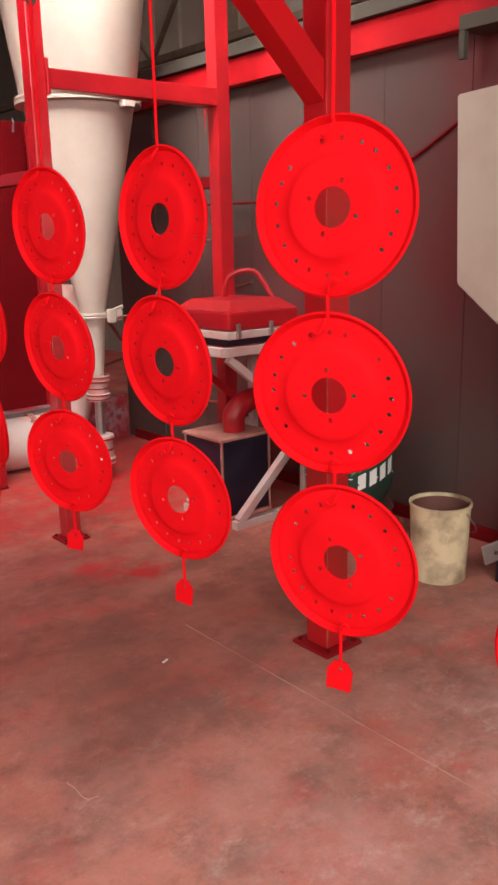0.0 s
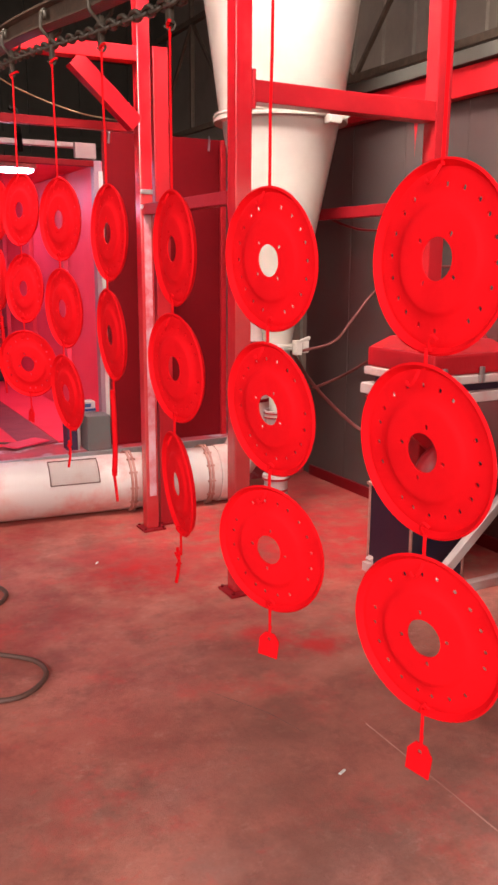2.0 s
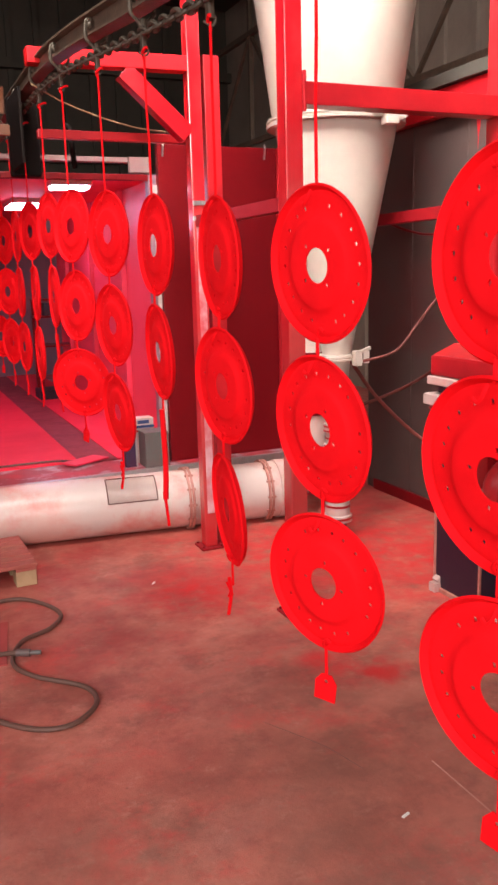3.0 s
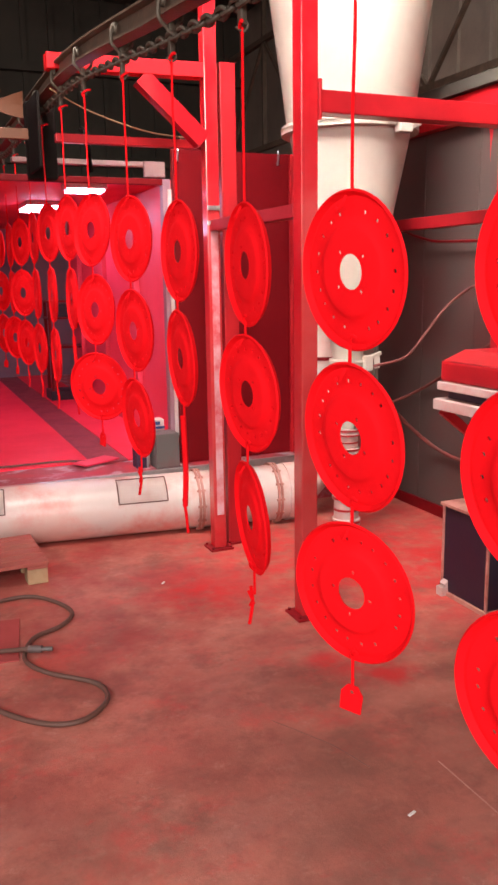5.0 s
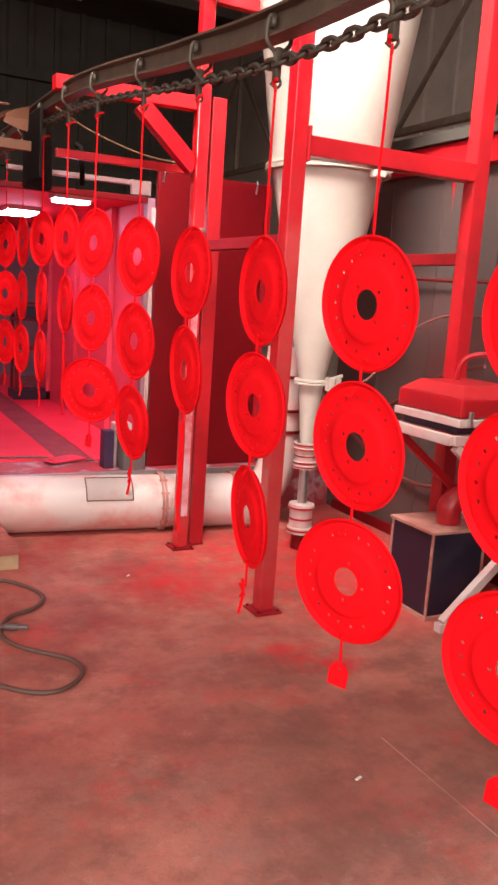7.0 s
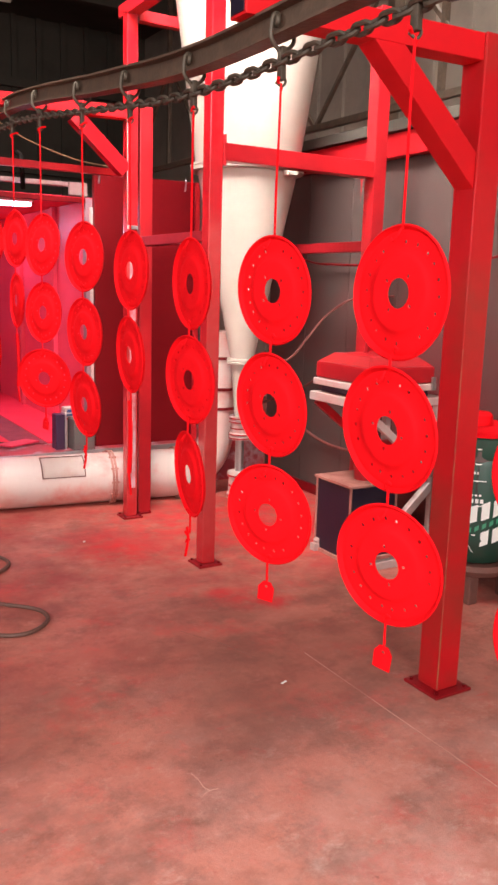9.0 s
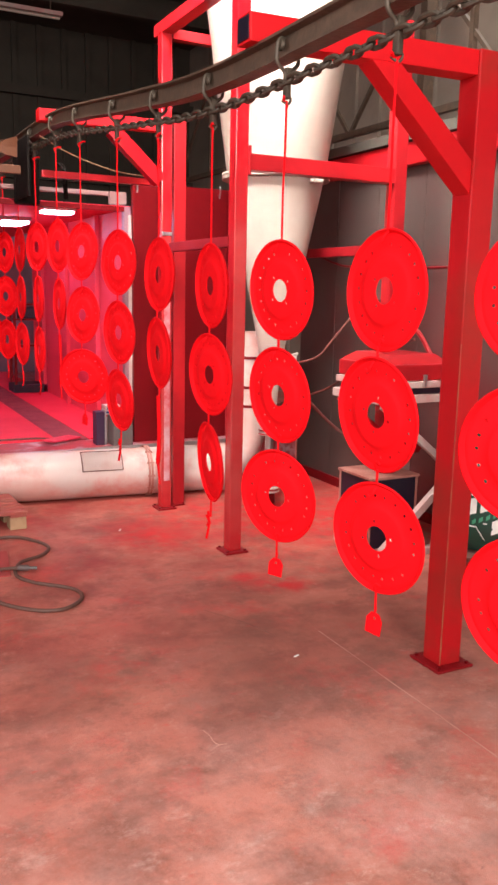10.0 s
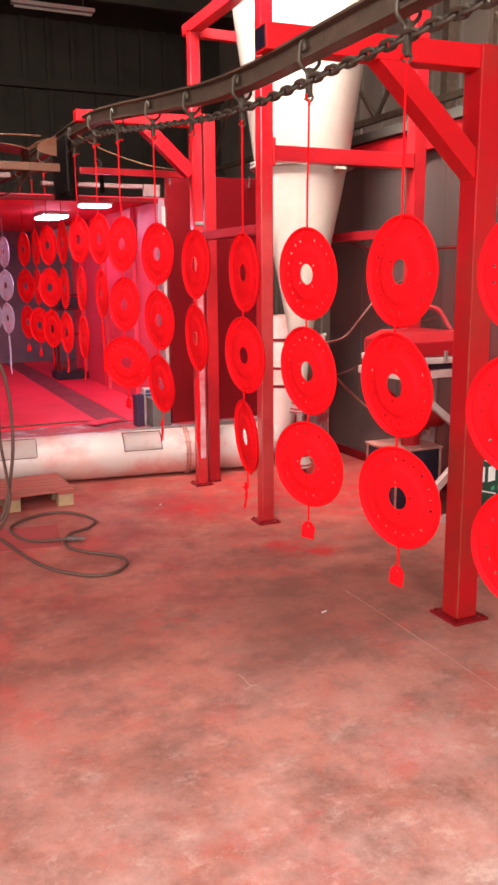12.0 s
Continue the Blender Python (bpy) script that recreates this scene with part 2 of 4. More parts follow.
MATT = mat("matt_black_rubber", (0.010, 0.007, 0.006), 0.9, bump=0.05, spec=0.1)
TRUNK = mat("dusted_white_trunking", (0.24, 0.14, 0.13), 0.6, second=(0.26, 0.10, 0.10), scale=6, bump=0.04)


# ---- mesh helpers ----
def part(name, bm, material, parent=None, label="", smooth=False):
    me = bpy.data.meshes.new(name)
    bm.normal_update()
    bm.to_mesh(me)
    bm.free()
    me.materials.append(material)
    if smooth:
        for p in me.polygons:
            p.use_smooth = True
        me.set_sharp_from_angle(angle=radians(38))
    ob = new(name, me)
    if parent:
        ob.parent = parent
    if label:
        ob["label"] = label
    return ob


def box(bm, x0, x1, y0, y1, z0, z1, bevel=0.0, m=None):
    r = bmesh.ops.create_cube(bm, size=1, matrix=Matrix.LocRotScale(((x0 + x1) / 2, (y0 + y1) / 2, (z0 + z1) / 2), None, (x1 - x0, y1 - y0, z1 - z0)))
    vs = r["verts"]
    if m:
        bmesh.ops.transform(bm, matrix=m, verts=vs)
    if bevel:
        es = list({e for v in vs for e in v.link_edges})
        bmesh.ops.bevel(bm, geom=es, offset=bevel, segments=2, affect="EDGES", profile=0.6)
    return bm


def a_box(*a, bevel=0.0, m=None):
    return box(bmesh.new(), *a, bevel=bevel, m=m)


def bar(bm, a, b, w, h, bevel=0.004, up=(0, 0, 1)):
    """A box section from a to b, w wide and h high."""
    a, b = Vector(a), Vector(b)
    d = b - a
    q = d.normalized()
    s = q.cross(Vector(up))
    s = s.normalized() if s.length > 1e-4 else Vector((1, 0, 0))
    u = s.cross(q)
    m = Matrix((s, q, u)).transposed().to_4x4()
    m.translation = (a + b) / 2
    return box(bm, -w / 2, w / 2, -d.length / 2, d.length / 2, -h / 2, h / 2, bevel, m)


def lathe(bm, profile, steps=32, m=None, close=False):
    """Turns a profile of (radius, height) about z."""
    rings = []
    for r, z in profile:
        if r < 1e-5:
            rings.append([bm.verts.new((0, 0, z))])
        else:
            rings.append([bm.verts.new((r * math.cos(2 * math.pi * k / steps), r * math.sin(2 * math.pi * k / steps), z)) for k in range(steps)])
    pairs = list(zip(rings, rings[1:])) + ([(rings[-1], rings[0])] if close else [])
    for a, b in pairs:
        for k in range(steps):
            j = (k + 1) % steps
            if len(a) == 1 and len(b) == 1:
                continue
            if len(a) == 1:
                bm.faces.new((a[0], b[j], b[k]))
            elif len(b) == 1:
                bm.faces.new((a[k], a[j], b[0]))
            else:
                bm.faces.new((a[k], a[j], b[j], b[k]))
    vs = [v for r in rings for v in r]
    if m:
        bmesh.ops.transform(bm, matrix=m, verts=vs)
    return bm


def smooth_line(pts, n=6):
    """Catmull-Rom through the points."""
    p = [Vector(q) for q in pts]
    p = [2 * p[0] - p[1]] + p + [2 * p[-1] - p[-2]]
    out = []
    for i in range(1, len(p) - 2):
        for k in range(n):
            t = k / n
            out.append(0.5 * (2 * p[i] + (p[i + 1] - p[i - 1]) * t + (2 * p[i - 1] - 5 * p[i] + 4 * p[i + 1] - p[i + 2]) * t * t + (3 * p[i] - p[i - 1] - 3 * p[i + 1] + p[i + 2]) * t ** 3))
    return out + [p[-2]]


def tube(bm, line, r, sides=8):
    line = [Vector(p) for p in line]
    rings = []
    side = None
    for i, p in enumerate(line):
        d = (line[min(i + 1, len(line) - 1)] - line[max(i - 1, 0)]).normalized()
        if side is None:
            side = d.orthogonal().normalized()
        side = (side - d * side.dot(d)).normalized()
        up = d.cross(side)
        rings.append([bm.verts.new(p + r * (math.cos(2 * math.pi * k / sides) * side + math.sin(2 * math.pi * k / sides) * up)) for k in range(sides)])
    for a, b in zip(rings, rings[1:]):
        for k in range(sides):
            j = (k + 1) % sides
            bm.faces.new((a[k], a[j], b[j], b[k]))
    bm.faces.new(rings[0][::-1])
    bm.faces.new(rings[-1])
    return bm


def empty(name, m=None, **tags):
    ob = new(name)
    if m:
        ob.matrix_world = m
    return tagged(ob, **tags)


# ---- the hall ----
def structure(name, bm, material, label, smooth=False):
    return tagged(part(name, bm, material, None, label, smooth), kind="structure")


structure("floor_west", a_box(-9, -0.253, -9, 12, -0.2, 0), FLOOR, "worn concrete floor stained with red powder")
structure("floor_east", a_box(-0.247, 6, -9, 12, -0.2, 0), FLOOR, "worn concrete floor stained with red powder")
structure("floor_strip", a_box(-0.2531, -0.2469, 0.501, 12, -0.2, -0.0002), FLOOR, "concrete beyond the end of the joint")
structure("floor_joint", a_box(-0.2531, -0.2469, -9, 0.5, -0.2, -0.0008), JOINT, "pale filled joint in the floor")
structure("wall_east", a_box(1.34, 1.44, -9, 3.4, 0, 2.30), WALL, "grey sheet metal wall dusted with red powder")
structure("wall_far", a_box(-9, 6, 11.8, 12, 0, 5.6), DARK, "dark far hall wall")
bm = bmesh.new()
for k in range(30):
    box(bm, -6 + 0.4 * k, -5.92 + 0.4 * k, 11.74, 11.799, 0.0, 5.6)
for z in (3.2, 4.5):
    box(bm, -6, 5.7, 11.62, 11.74, z, z + 0.14)
structure("wall_far_ribs", bm, DARK, "ribs and rails of the far wall sheeting")
structure("wall_south", a_box(-9, -5.6, -9.2, -9, 0, 5.6), DARK, "dark hall wall beside the gate")
structure("wall_south_side", a_box(0.4, 6, -9.2, -9, 0, 5.6), DARK, "dark hall wall beside the gate")
structure("wall_west", a_box(-9.2, -9, -9, 12, 0, 5.6), DARK, "dark hall wall")
structure("wall_east_upper", a_box(3.9, 4.0, -9, 12, 0, 5.6), HALL, "grey outer hall wall")
bm = bmesh.new()
box(bm, -9.2, 6, -9.2, 12, 5.6, 5.8)
for k in range(9):
    box(bm, -9, 6, -8 + 2.2 * k, -7.9 + 2.2 * k, 5.3, 5.6)
structure("ceiling", bm, DARK, "dark sheet metal roof on purlins")
structure("trim", a_box(1.27, 1.338, -9, 3.2, 2.29, 2.43, bevel=0.006), RED, "red painted beam along the top of the wall")
structure("trim_cap", a_box(1.24, 1.46, -9, 3.2, 2.434, 2.50, bevel=0.004), DARK, "dark ledge on the beam")
truss = empty("roof_truss", pose(0, 0, 0), label="dark lattice steel girder under the roof behind the wall", category="girder")
for z in (3.0, 4.2):
    part("chord", bar(bmesh.new(), (2.6, -3, z), (2.6, 9, z), 0.06, 0.06), RAIL, truss)
for k in range(11):
    part("diagonal", bar(bmesh.new(), (2.6, -3 + k * 1.1, 3.0 if k % 2 else 4.2), (2.6, -1.9 + k * 1.1, 4.2 if k % 2 else 3.0), 0.035, 0.035, 0.003), RAIL, truss)
for y in (-2, 3, 8):
    part("hanger", bar(bmesh.new(), (2.6, y, 2.97), (2.6, y, 5.6), 0.05, 0.05), RAIL, truss)
for y in (1.2, 4.2):
    t = empty("hall_column", pose(3.1, y, 0), label="grey steel column of the hall", category="column", group="hall columns")
    part("shaft", a_box(-0.06, 0.06, -0.05, 0.05, 0.0, 5.6, bevel=0.005), RAIL, t)

tube_lamp = empty("tube_lamp", pose(0.4, 9.2, 5.0), label="unlit fluorescent tube fitting under the roof", category="lamp")
part("tray", a_box(-0.55, 0.55, -0.06, 0.06, 0.0, 0.05, bevel=0.004), WHITE, tube_lamp)
part("tube", tube(bmesh.new(), [(-0.52, 0, -0.025), (0.52, 0, -0.025)], 0.018, 10), IVORY, tube_lamp)
for x in (-0.4, 0.4):
    part("rod", bar(bmesh.new(), (x, 0, 0.05), (x, 0, 0.6), 0.012, 0.012, 0.001), RAIL, tube_lamp)
bm = bmesh.new()
for k in range(26):
    box(bm, 3.86, 3.899, -3 + 0.5 * k, -2.93 + 0.5 * k, 0.0, 5.6)
structure("cladding_ribs", bm, HALL, "vertical ribs of the hall cladding")
bm = bmesh.new()
for k in range(12):
    box(bm, 1.334, 1.3395, -2.6 + 0.5 * k, -2.594 + 0.5 * k, 0.0, 2.28)
structure("wall_seams", bm, WALL, "standing seams between the wall sheets")
structure("baseboard", a_box(1.318, 1.338, -0.05 + 0.08, 3.3, 0.0, 0.07, bevel=0.003), DARK_RED, "dark red skirting rail along the wall")

bm = bmesh.new()
for y, w, h in ((2.32, 0.025, 0.24), (1.42, 0.03, 0.26), (1.36, 0.015, 0.15)):
    v = [bm.verts.new((1.3375, y - w, 2.289)), bm.verts.new((1.3375, y + w, 2.289)), bm.verts.new((1.3375, y + w * 0.25, 2.289 - h * 0.5)), bm.verts.new((1.3375, y, 2.289 - h)), bm.verts.new((1.3375, y - w * 0.2, 2.289 - h * 0.55))]
    bm.faces.new(v)
structure("powder_streaks", bm, RED, "red streaks run down from the beam")

# ---- portal frames ----
def post(x, y, z, w, name="steel_post", label="red painted square steel post bolted to the floor", plate=0.082, paint=None):
    paint = paint or RED
    t = empty(name, pose(x, y, 0), label=label, category="post", group="posts of the conveyor frame")
    part("shaft", a_box(-w / 2, w / 2, -w / 2, w / 2, 0.012, z, bevel=0.006), paint, t)
    part("base_plate", a_box(-plate, plate, -plate, plate, 0, 0.012, bevel=0.003), RED_DEEP, t, "bolted steel base plate")
    for sx in (-1, 1):
        for sy in (-1, 1):
            b = lathe(bmesh.new(), ((0, 0.021), (0.008, 0.021), (0.008, 0.012)), 6, Matrix.Translation((sx * plate * 0.78, sy * plate * 0.78, 0)))
            part("bolt", b, DARK_RED, t)
    return t


P1 = post(0.0445, 0.0275, 2.33, 0.105, plate=0.090, paint=RED_POST)
bm = bmesh.new()
bar(bm, (-0.955, 0, 2.266), (-0.0535, 0, 2.284), 0.09, 0.085)
part("arm", bm, RED_ARM, P1, "red cantilever arm that carries the rail")
# black plate puts the shade inside the hollow arm into colour
part("arm_end", a_box(-0.9585, -0.9535, -0.036, 0.036, 2.232, 2.300), BLACK, P1, "black plate standing for shade in the open arm end")
bm = bmesh.new()
sides = [[bm.verts.new((x, y, z)) for x, z in ((-0.505, 2.2335), (-0.385, 2.236), (-0.0535, 1.955), (-0.0535, 1.838))] for y in (-0.043, 0.043)]
bm.faces.new(sides[0])
bm.faces.new(sides[1][::-1])
for k in range(4):
    bm.faces.new((sides[0][k], sides[1][k], sides[1][(k + 1) % 4], sides[0][(k + 1) % 4]))
bmesh.ops.recalc_face_normals(bm, faces=bm.faces)
bmesh.ops.bevel(bm, geom=list(bm.edges), offset=0.004, segments=2, affect="EDGES", profile=0.6)
part("brace", bm, RED_ARM, P1)
part("worn_edge", a_box(-0.0535, -0.0480, -0.0535, -0.0480, 0.02, 1.30, bevel=0.002), WORN, P1, "paint worn to brown along the corner")
P2 = post(-0.108, 1.669, 3.0, 0.076, plate=0.070, paint=RED_GLOSS)
P3 = post(-0.125, 2.695, 3.05, 0.07, plate=0.065, paint=RED_GLOSS)
bm = bmesh.new()
bar(bm, (-0.80, 0, 2.465), (-0.037, 0, 2.48), 0.08, 0.07)
part("arm", bm, RED_ARM, P3, "red cantilever arm that carries the rail")
bm = bmesh.new()
bar(bm, (-0.35, 0, 2.43), (-0.037, 0, 2.15), 0.075, 0.085)
part("brace", bm, RED_GLOSS, P3)
for z in (1.74, 1.815):
    s = part("splice_plate", a_box(-0.034, 0.034, -0.041, -0.0355, z, z + 0.022, bevel=0.001), STEEL, P3, "bolted bare steel splice plate")
    for x in (-0.022, 0.022):
        part("bolt", lathe(bmesh.new(), ((0, 0.008), (0.008, 0.008), (0.008, 0)), 6, Matrix.Translation((x, -0.041, z + 0.011)) @ pose(0, 0, 0, 90)), STEEL, s)
# thin added strip that paints the bright reflection on this post
part("reflection_strip", a_box(-0.018, 0.022, -0.0385, -0.0352, 0.2, 1.735, bevel=0.001), STRIP, P3, "pale strip painting a reflection on the lower post")
P4 = post(-0.014, 2.752, 2.54, 0.085, plate=0.046)
R2 = post(0.93, 1.675, 3.0, 0.085)


def beam(a, b, w=0.09, h=0.09, label="red painted steel cross beam between posts", material=RED):
    bm = bar(bmesh.new(), a, b, w, h)
    return tagged(part("cross_beam", bm, material), label=label, category="beam")


beam((-0.069, 1.675, 2.15), (0.886, 1.675, 2.15), 0.085, 0.085)
tagged(part("bracket", a_box(-0.069, -0.057, 1.622, 1.722, 2.08, 2.23, bevel=0.003), RED), label="red bolted end plate of a cross beam", category="bracket")
beam((0.93, 1.72, 1.74), (0.93, 3.3, 1.74), 0.06, 0.06, material=RED_DEEP)
# same red paint as the other beams, darkened here to paint its shade
beam((-0.12, 2.659, 1.738), (-0.12, 1.708, 1.738), 0.055, 0.055, material=RED_DEEP)
beam((-0.12, 2.80, 3.06), (-0.12, 1.60, 3.06), 0.08, 0.07)
beam((-0.08, 2.70, 3.03), (0.9, 2.70, 3.03), 0.06, 0.06)

# ---- cyclone ----
cyc = empty("cyclone_separator", pose(0.575, 2.5, 0), label="tall ivory steel cyclone with clamped flanges and a narrow outlet", category="cyclone")
part("upper_cone", lathe(bmesh.new(), ((0.315, 2.225), (0.325, 2.25), (0.475, 3.3), (0.53, 3.8), (0.53, 4.6)), 56), IVORY, cyc, "", True)
part("lower_cone", lathe(bmesh.new(), ((0.076, 1.03), (0.298, 2.12), (0.312, 2.20)), 56), IVORY, cyc, "", True)
part("flange", lathe(bmesh.new(), ((0.31, 2.185), (0.352, 2.185), (0.354, 2.198), (0.345, 2.202), (0.345, 2.208), (0.354, 2.212), (0.352, 2.225), (0.31, 2.228)), 56), IVORY, cyc, "", True)
part("outlet_cone", lathe(bmesh.new(), ((0.040, 0.65), (0.073, 1.01)), 32), IVORY, cyc, "", True)
part("lower_flange", lathe(bmesh.new(), ((0.07, 1.0), (0.099, 1.0), (0.101, 1.01), (0.094, 1.016), (0.101, 1.022), (0.099, 1.034), (0.07, 1.034)), 32), IVORY, cyc, "", True)
part("coupling", lathe(bmesh.new(), ((0.06, 0.655), (0.074, 0.655), (0.074, 0.635), (0.068, 0.63), (0.074, 0.622), (0.074, 0.612), (0.062, 0.605), (0.064, 0.545), (0.074, 0.54), (0.074, 0.53), (0.068, 0.525), (0.074, 0.518), (0.074, 0.50), (0.05, 0.50)), 28), WHITE, cyc, "white clamped coupling", True)
for z, r in ((0.642, 0.0755), (0.617, 0.0755), (0.575, 0.067), (0.535, 0.0755), (0.51, 0.0755)):
    part("red_ring", lathe(bmesh.new(), ((r - 0.012, z - 0.005), (r, z - 0.004), (r, z + 0.004), (r - 0.012, z + 0.005)), 28), RED, cyc, "red dust in a groove", True)
for z, r in ((0.258, 0.0815), (0.19, 0.0725), (0.12, 0.0815)):
    part("red_ring", lathe(bmesh.new(), ((r - 0.012, z - 0.008), (r, z - 0.006), (r, z + 0.006), (r - 0.012, z + 0.008)), 28), RED, cyc, "red dust in a groove", True)
part("outlet_pipe", lathe(bmesh.new(), ((0.029, 0.50), (0.029, 0.25)), 20), STEEL, cyc, "bare steel outlet pipe", True)
part("lower_coupling", lathe(bmesh.new(), ((0.03, 0.285), (0.076, 0.28), (0.08, 0.265), (0.08, 0.25), (0.068, 0.245), (0.070, 0.14), (0.08, 0.135), (0.08, 0.10), (0, 0.10)), 28), WHITE, cyc, "white clamped coupling smeared with red powder", True)
bm = bmesh.new()
box(bm, 0.06, 0.13, -0.385, -0.325, 2.15, 2.26, 0.006)
bar(bm, (0.09, -0.37, 2.235), (-0.02, -0.375, 2.225), 0.02, 0.025)
bar(bm, (0.12, -0.36, 2.17), (0.20, -0.34, 2.20), 0.015, 0.02)
part("clamp", bm, IVORY, cyc)
bm = bmesh.new()
box(bm, 0.045, 0.085, -0.125, -0.080, 0.975, 1.055, 0.005)
box(bm, 0.095, 0.135, -0.115, -0.085, 0.985, 1.050, 0.004)
bar(bm, (0.05, -0.11, 1.0), (0.14, -0.10, 1.0), 0.012, 0.012)
bar(bm, (0.06, -0.12, 1.045), (0.15, -0.095, 1.065), 0.015, 0.02)
part("lower_clamp", bm, IVORY, cyc)
part("outlet_foot", lathe(bmesh.new(), ((0.05, 0.10), (0.05, 0.0), (0.0, 0.0)), 20), DARK_RED, cyc)

# ---- duct on the floor ----
duct = empty("floor_duct", pose(0, 0, 0), label="white round sheet metal duct lying on the floor", category="duct")
A, B = Vector((-3.4, 3.52, 0.175)), Vector((0.44, 3.045, 0.175))
along = (B - A).normalized()


def ring_on(a, b, r, name, material=DUCT, parent=duct, steps=40):
    d = Vector(b) - Vector(a)
    m = Matrix.Translation(a) @ d.to_track_quat("Z", "Y").to_matrix().to_4x4()
    return part(name, lathe(bmesh.new(), ((r - 0.004, 0), (r, 0.001), (r, d.length - 0.001), (r - 0.004, d.length)), steps, m), material, parent, "", True)


def hatch(s0, s1, a0, a1, name="hatch"):
    """A raised inspection cover curved round the duct; s along it, a round it in degrees from its near side to its top."""
    side, up, n = along.cross(Vector((0, 0, 1))), Vector((0, 0, 1)), 10

    def on(s, k, r):
        g = radians(a0 + (a1 - a0) * k / n)
        return A + along * s + (side * math.cos(g) + up * math.sin(g)) * r

    bm = bmesh.new()
    rows = [[bm.verts.new(on(s, k, 0.172)) for k in range(n + 1)] for s in (s0, s1)]
    for k in range(n):
        bm.faces.new((rows[0][k], rows[0][k + 1], rows[1][k + 1], rows[1][k]))
    bmesh.ops.solidify(bm, geom=list(bm.faces), thickness=-0.005)
    bmesh.ops.recalc_face_normals(bm, faces=bm.faces)
    # lightened colour makes up for shading that darkens the cover
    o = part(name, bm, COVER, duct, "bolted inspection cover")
    for e in (s0, s1):
        part("seam", tube(bmesh.new(), [on(e, k, 0.174) for k in range(n + 1)], 0.0035, 5), RUST, o)
    for k in (0, n):
        part("seam", tube(bmesh.new(), [on(e, k, 0.174) for e in (s0, s1)], 0.0035, 5), RUST, o)


ring_on(A, B, 0.17, "pipe")
for k in (0.9, 3.30, 3.78):
    ring_on(A + along * k, A + along * (k + 0.016), 0.186, "flange", RIM)
    ring_on(A + along * (k + 0.02), A + along * (k + 0.036), 0.186, "flange", RIM)
    for j in range(12):
        g = radians(30 * j)
        c = A + along * (k - 0.006)
        side = along.cross(Vector((0, 0, 1)))
        o = c + (side * math.cos(g) + Vector((0, 0, 1)) * math.sin(g)) * 0.179
        part("bolt", bar(bmesh.new(), o, o + along * 0.05, 0.012, 0.012, 0.002), RIM, duct)
bend = smooth_line([B, B + along * 0.12 + Vector((0, 0.02, 0.03)), B + along * 0.21 + Vector((0, 0.03, 0.12)), B + along * 0.26 + Vector((0, 0.04, 0.28)), B + along * 0.27 + Vector((0, 0.04, 0.60)), B + along * 0.27 + Vector((0, 0.04, 1.0))], 8)
part("elbow", tube(bmesh.new(), bend, 0.125, 28), DUCT, duct, "", True)
for z in (0.62, 0.76, 0.98):
    part("clamp_band", lathe(bmesh.new(), ((0.125, z), (0.134, z + 0.002), (0.134, z + 0.020), (0.125, z + 0.022)), 32, Matrix.Translation((B + along * 0.27).to_2d().to_3d() + Vector((0, 0.04, 0)))), DARK_RED, duct, "dark red clamp band", True)
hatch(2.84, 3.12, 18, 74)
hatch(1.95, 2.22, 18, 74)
part("socket", tube(bmesh.new(), smooth_line([B + along * k * 0.02 for k in range(5)], 2), 0.178, 28), DUCT, duct, "", True)

# ---- powder booth ----
structure("plinth", a_box(-6.0, 1.3, 3.36, 9.0, 0.0, 0.318), SPATTER, "raised steel booth plinth")
structure("kerb", a_box(-6.0, 0.9, 3.33, 3.358, 0.27, 0.325, bevel=0.004), STEEL, "worn steel edge of the booth floor")
structure("booth_floor", a_box(-6.0, -0.60, 3.75, 9.0, 0.319, 0.33), BOOTH, "booth floor thick with red powder")
structure("booth_floor_strip", a_box(-0.599, -0.36, 3.70, 9.0, 0.319, 0.326), GRATE, "dark grating strip in the booth floor")
structure("booth_floor_side", a_box(-0.359, 0.02, 3.70, 9.0, 0.319, 0.33), BOOTH, "booth floor thick with red powder")
structure("booth_wall_east", a_box(0.02, 0.08, 3.56, 7.2, 0.32, 2.08), BOOTH_PALE, "smooth booth side wall coated with red powder")
structure("booth_wall_west", a_box(-2.9, -2.84, 3.56, 8.9, 0.32, 2.08), BOOTH_PALE, "smooth booth side wall coated with red powder")
structure("booth_end", a_box(-2.9, 0.9, 8.9, 9.0, 0.32, 2.3), BLUE_GREY, "grey blue end of the booth passage")
structure("booth_ceiling", a_box(-2.9, 0.08, 3.85, 9.0, 2.085, 2.098), BOOTH, "booth ceiling coated with red powder")
structure("booth_header", a_box(-2.9, -0.13, 3.48, 3.515, 2.022, 2.058, bevel=0.004), DARK_RED, "dark red header over the booth opening")
structure("booth_front", a_box(-0.07, 0.70, 3.47, 3.515, 0.32, 2.23, bevel=0.004), DARK_RED, "dark red booth front panel")
structure("booth_front_edge", a_box(0.702, 0.74, 3.455, 3.515, 0.32, 2.23, bevel=0.004), RED, "red edge profile of the booth front")
structure("booth_jamb", a_box(-0.126, -0.075, 3.50, 3.56, 0.32, 2.06, bevel=0.003), MAUVE, "grey booth jamb")
structure("booth_jamb_strip", a_box(-0.098, -0.074, 3.49, 3.499, 0.5, 2.0), WHITE, "pale seal along the booth opening")
for x in (-0.04, 0.62):
    tagged(part("hook_rod", tube(bmesh.new(), [(x, 3.465, 2.16), (x, 3.45, 2.22), (x, 3.46, 2.245)], 0.006, 6), STEEL), label="small steel hook on the booth front", category="hook")
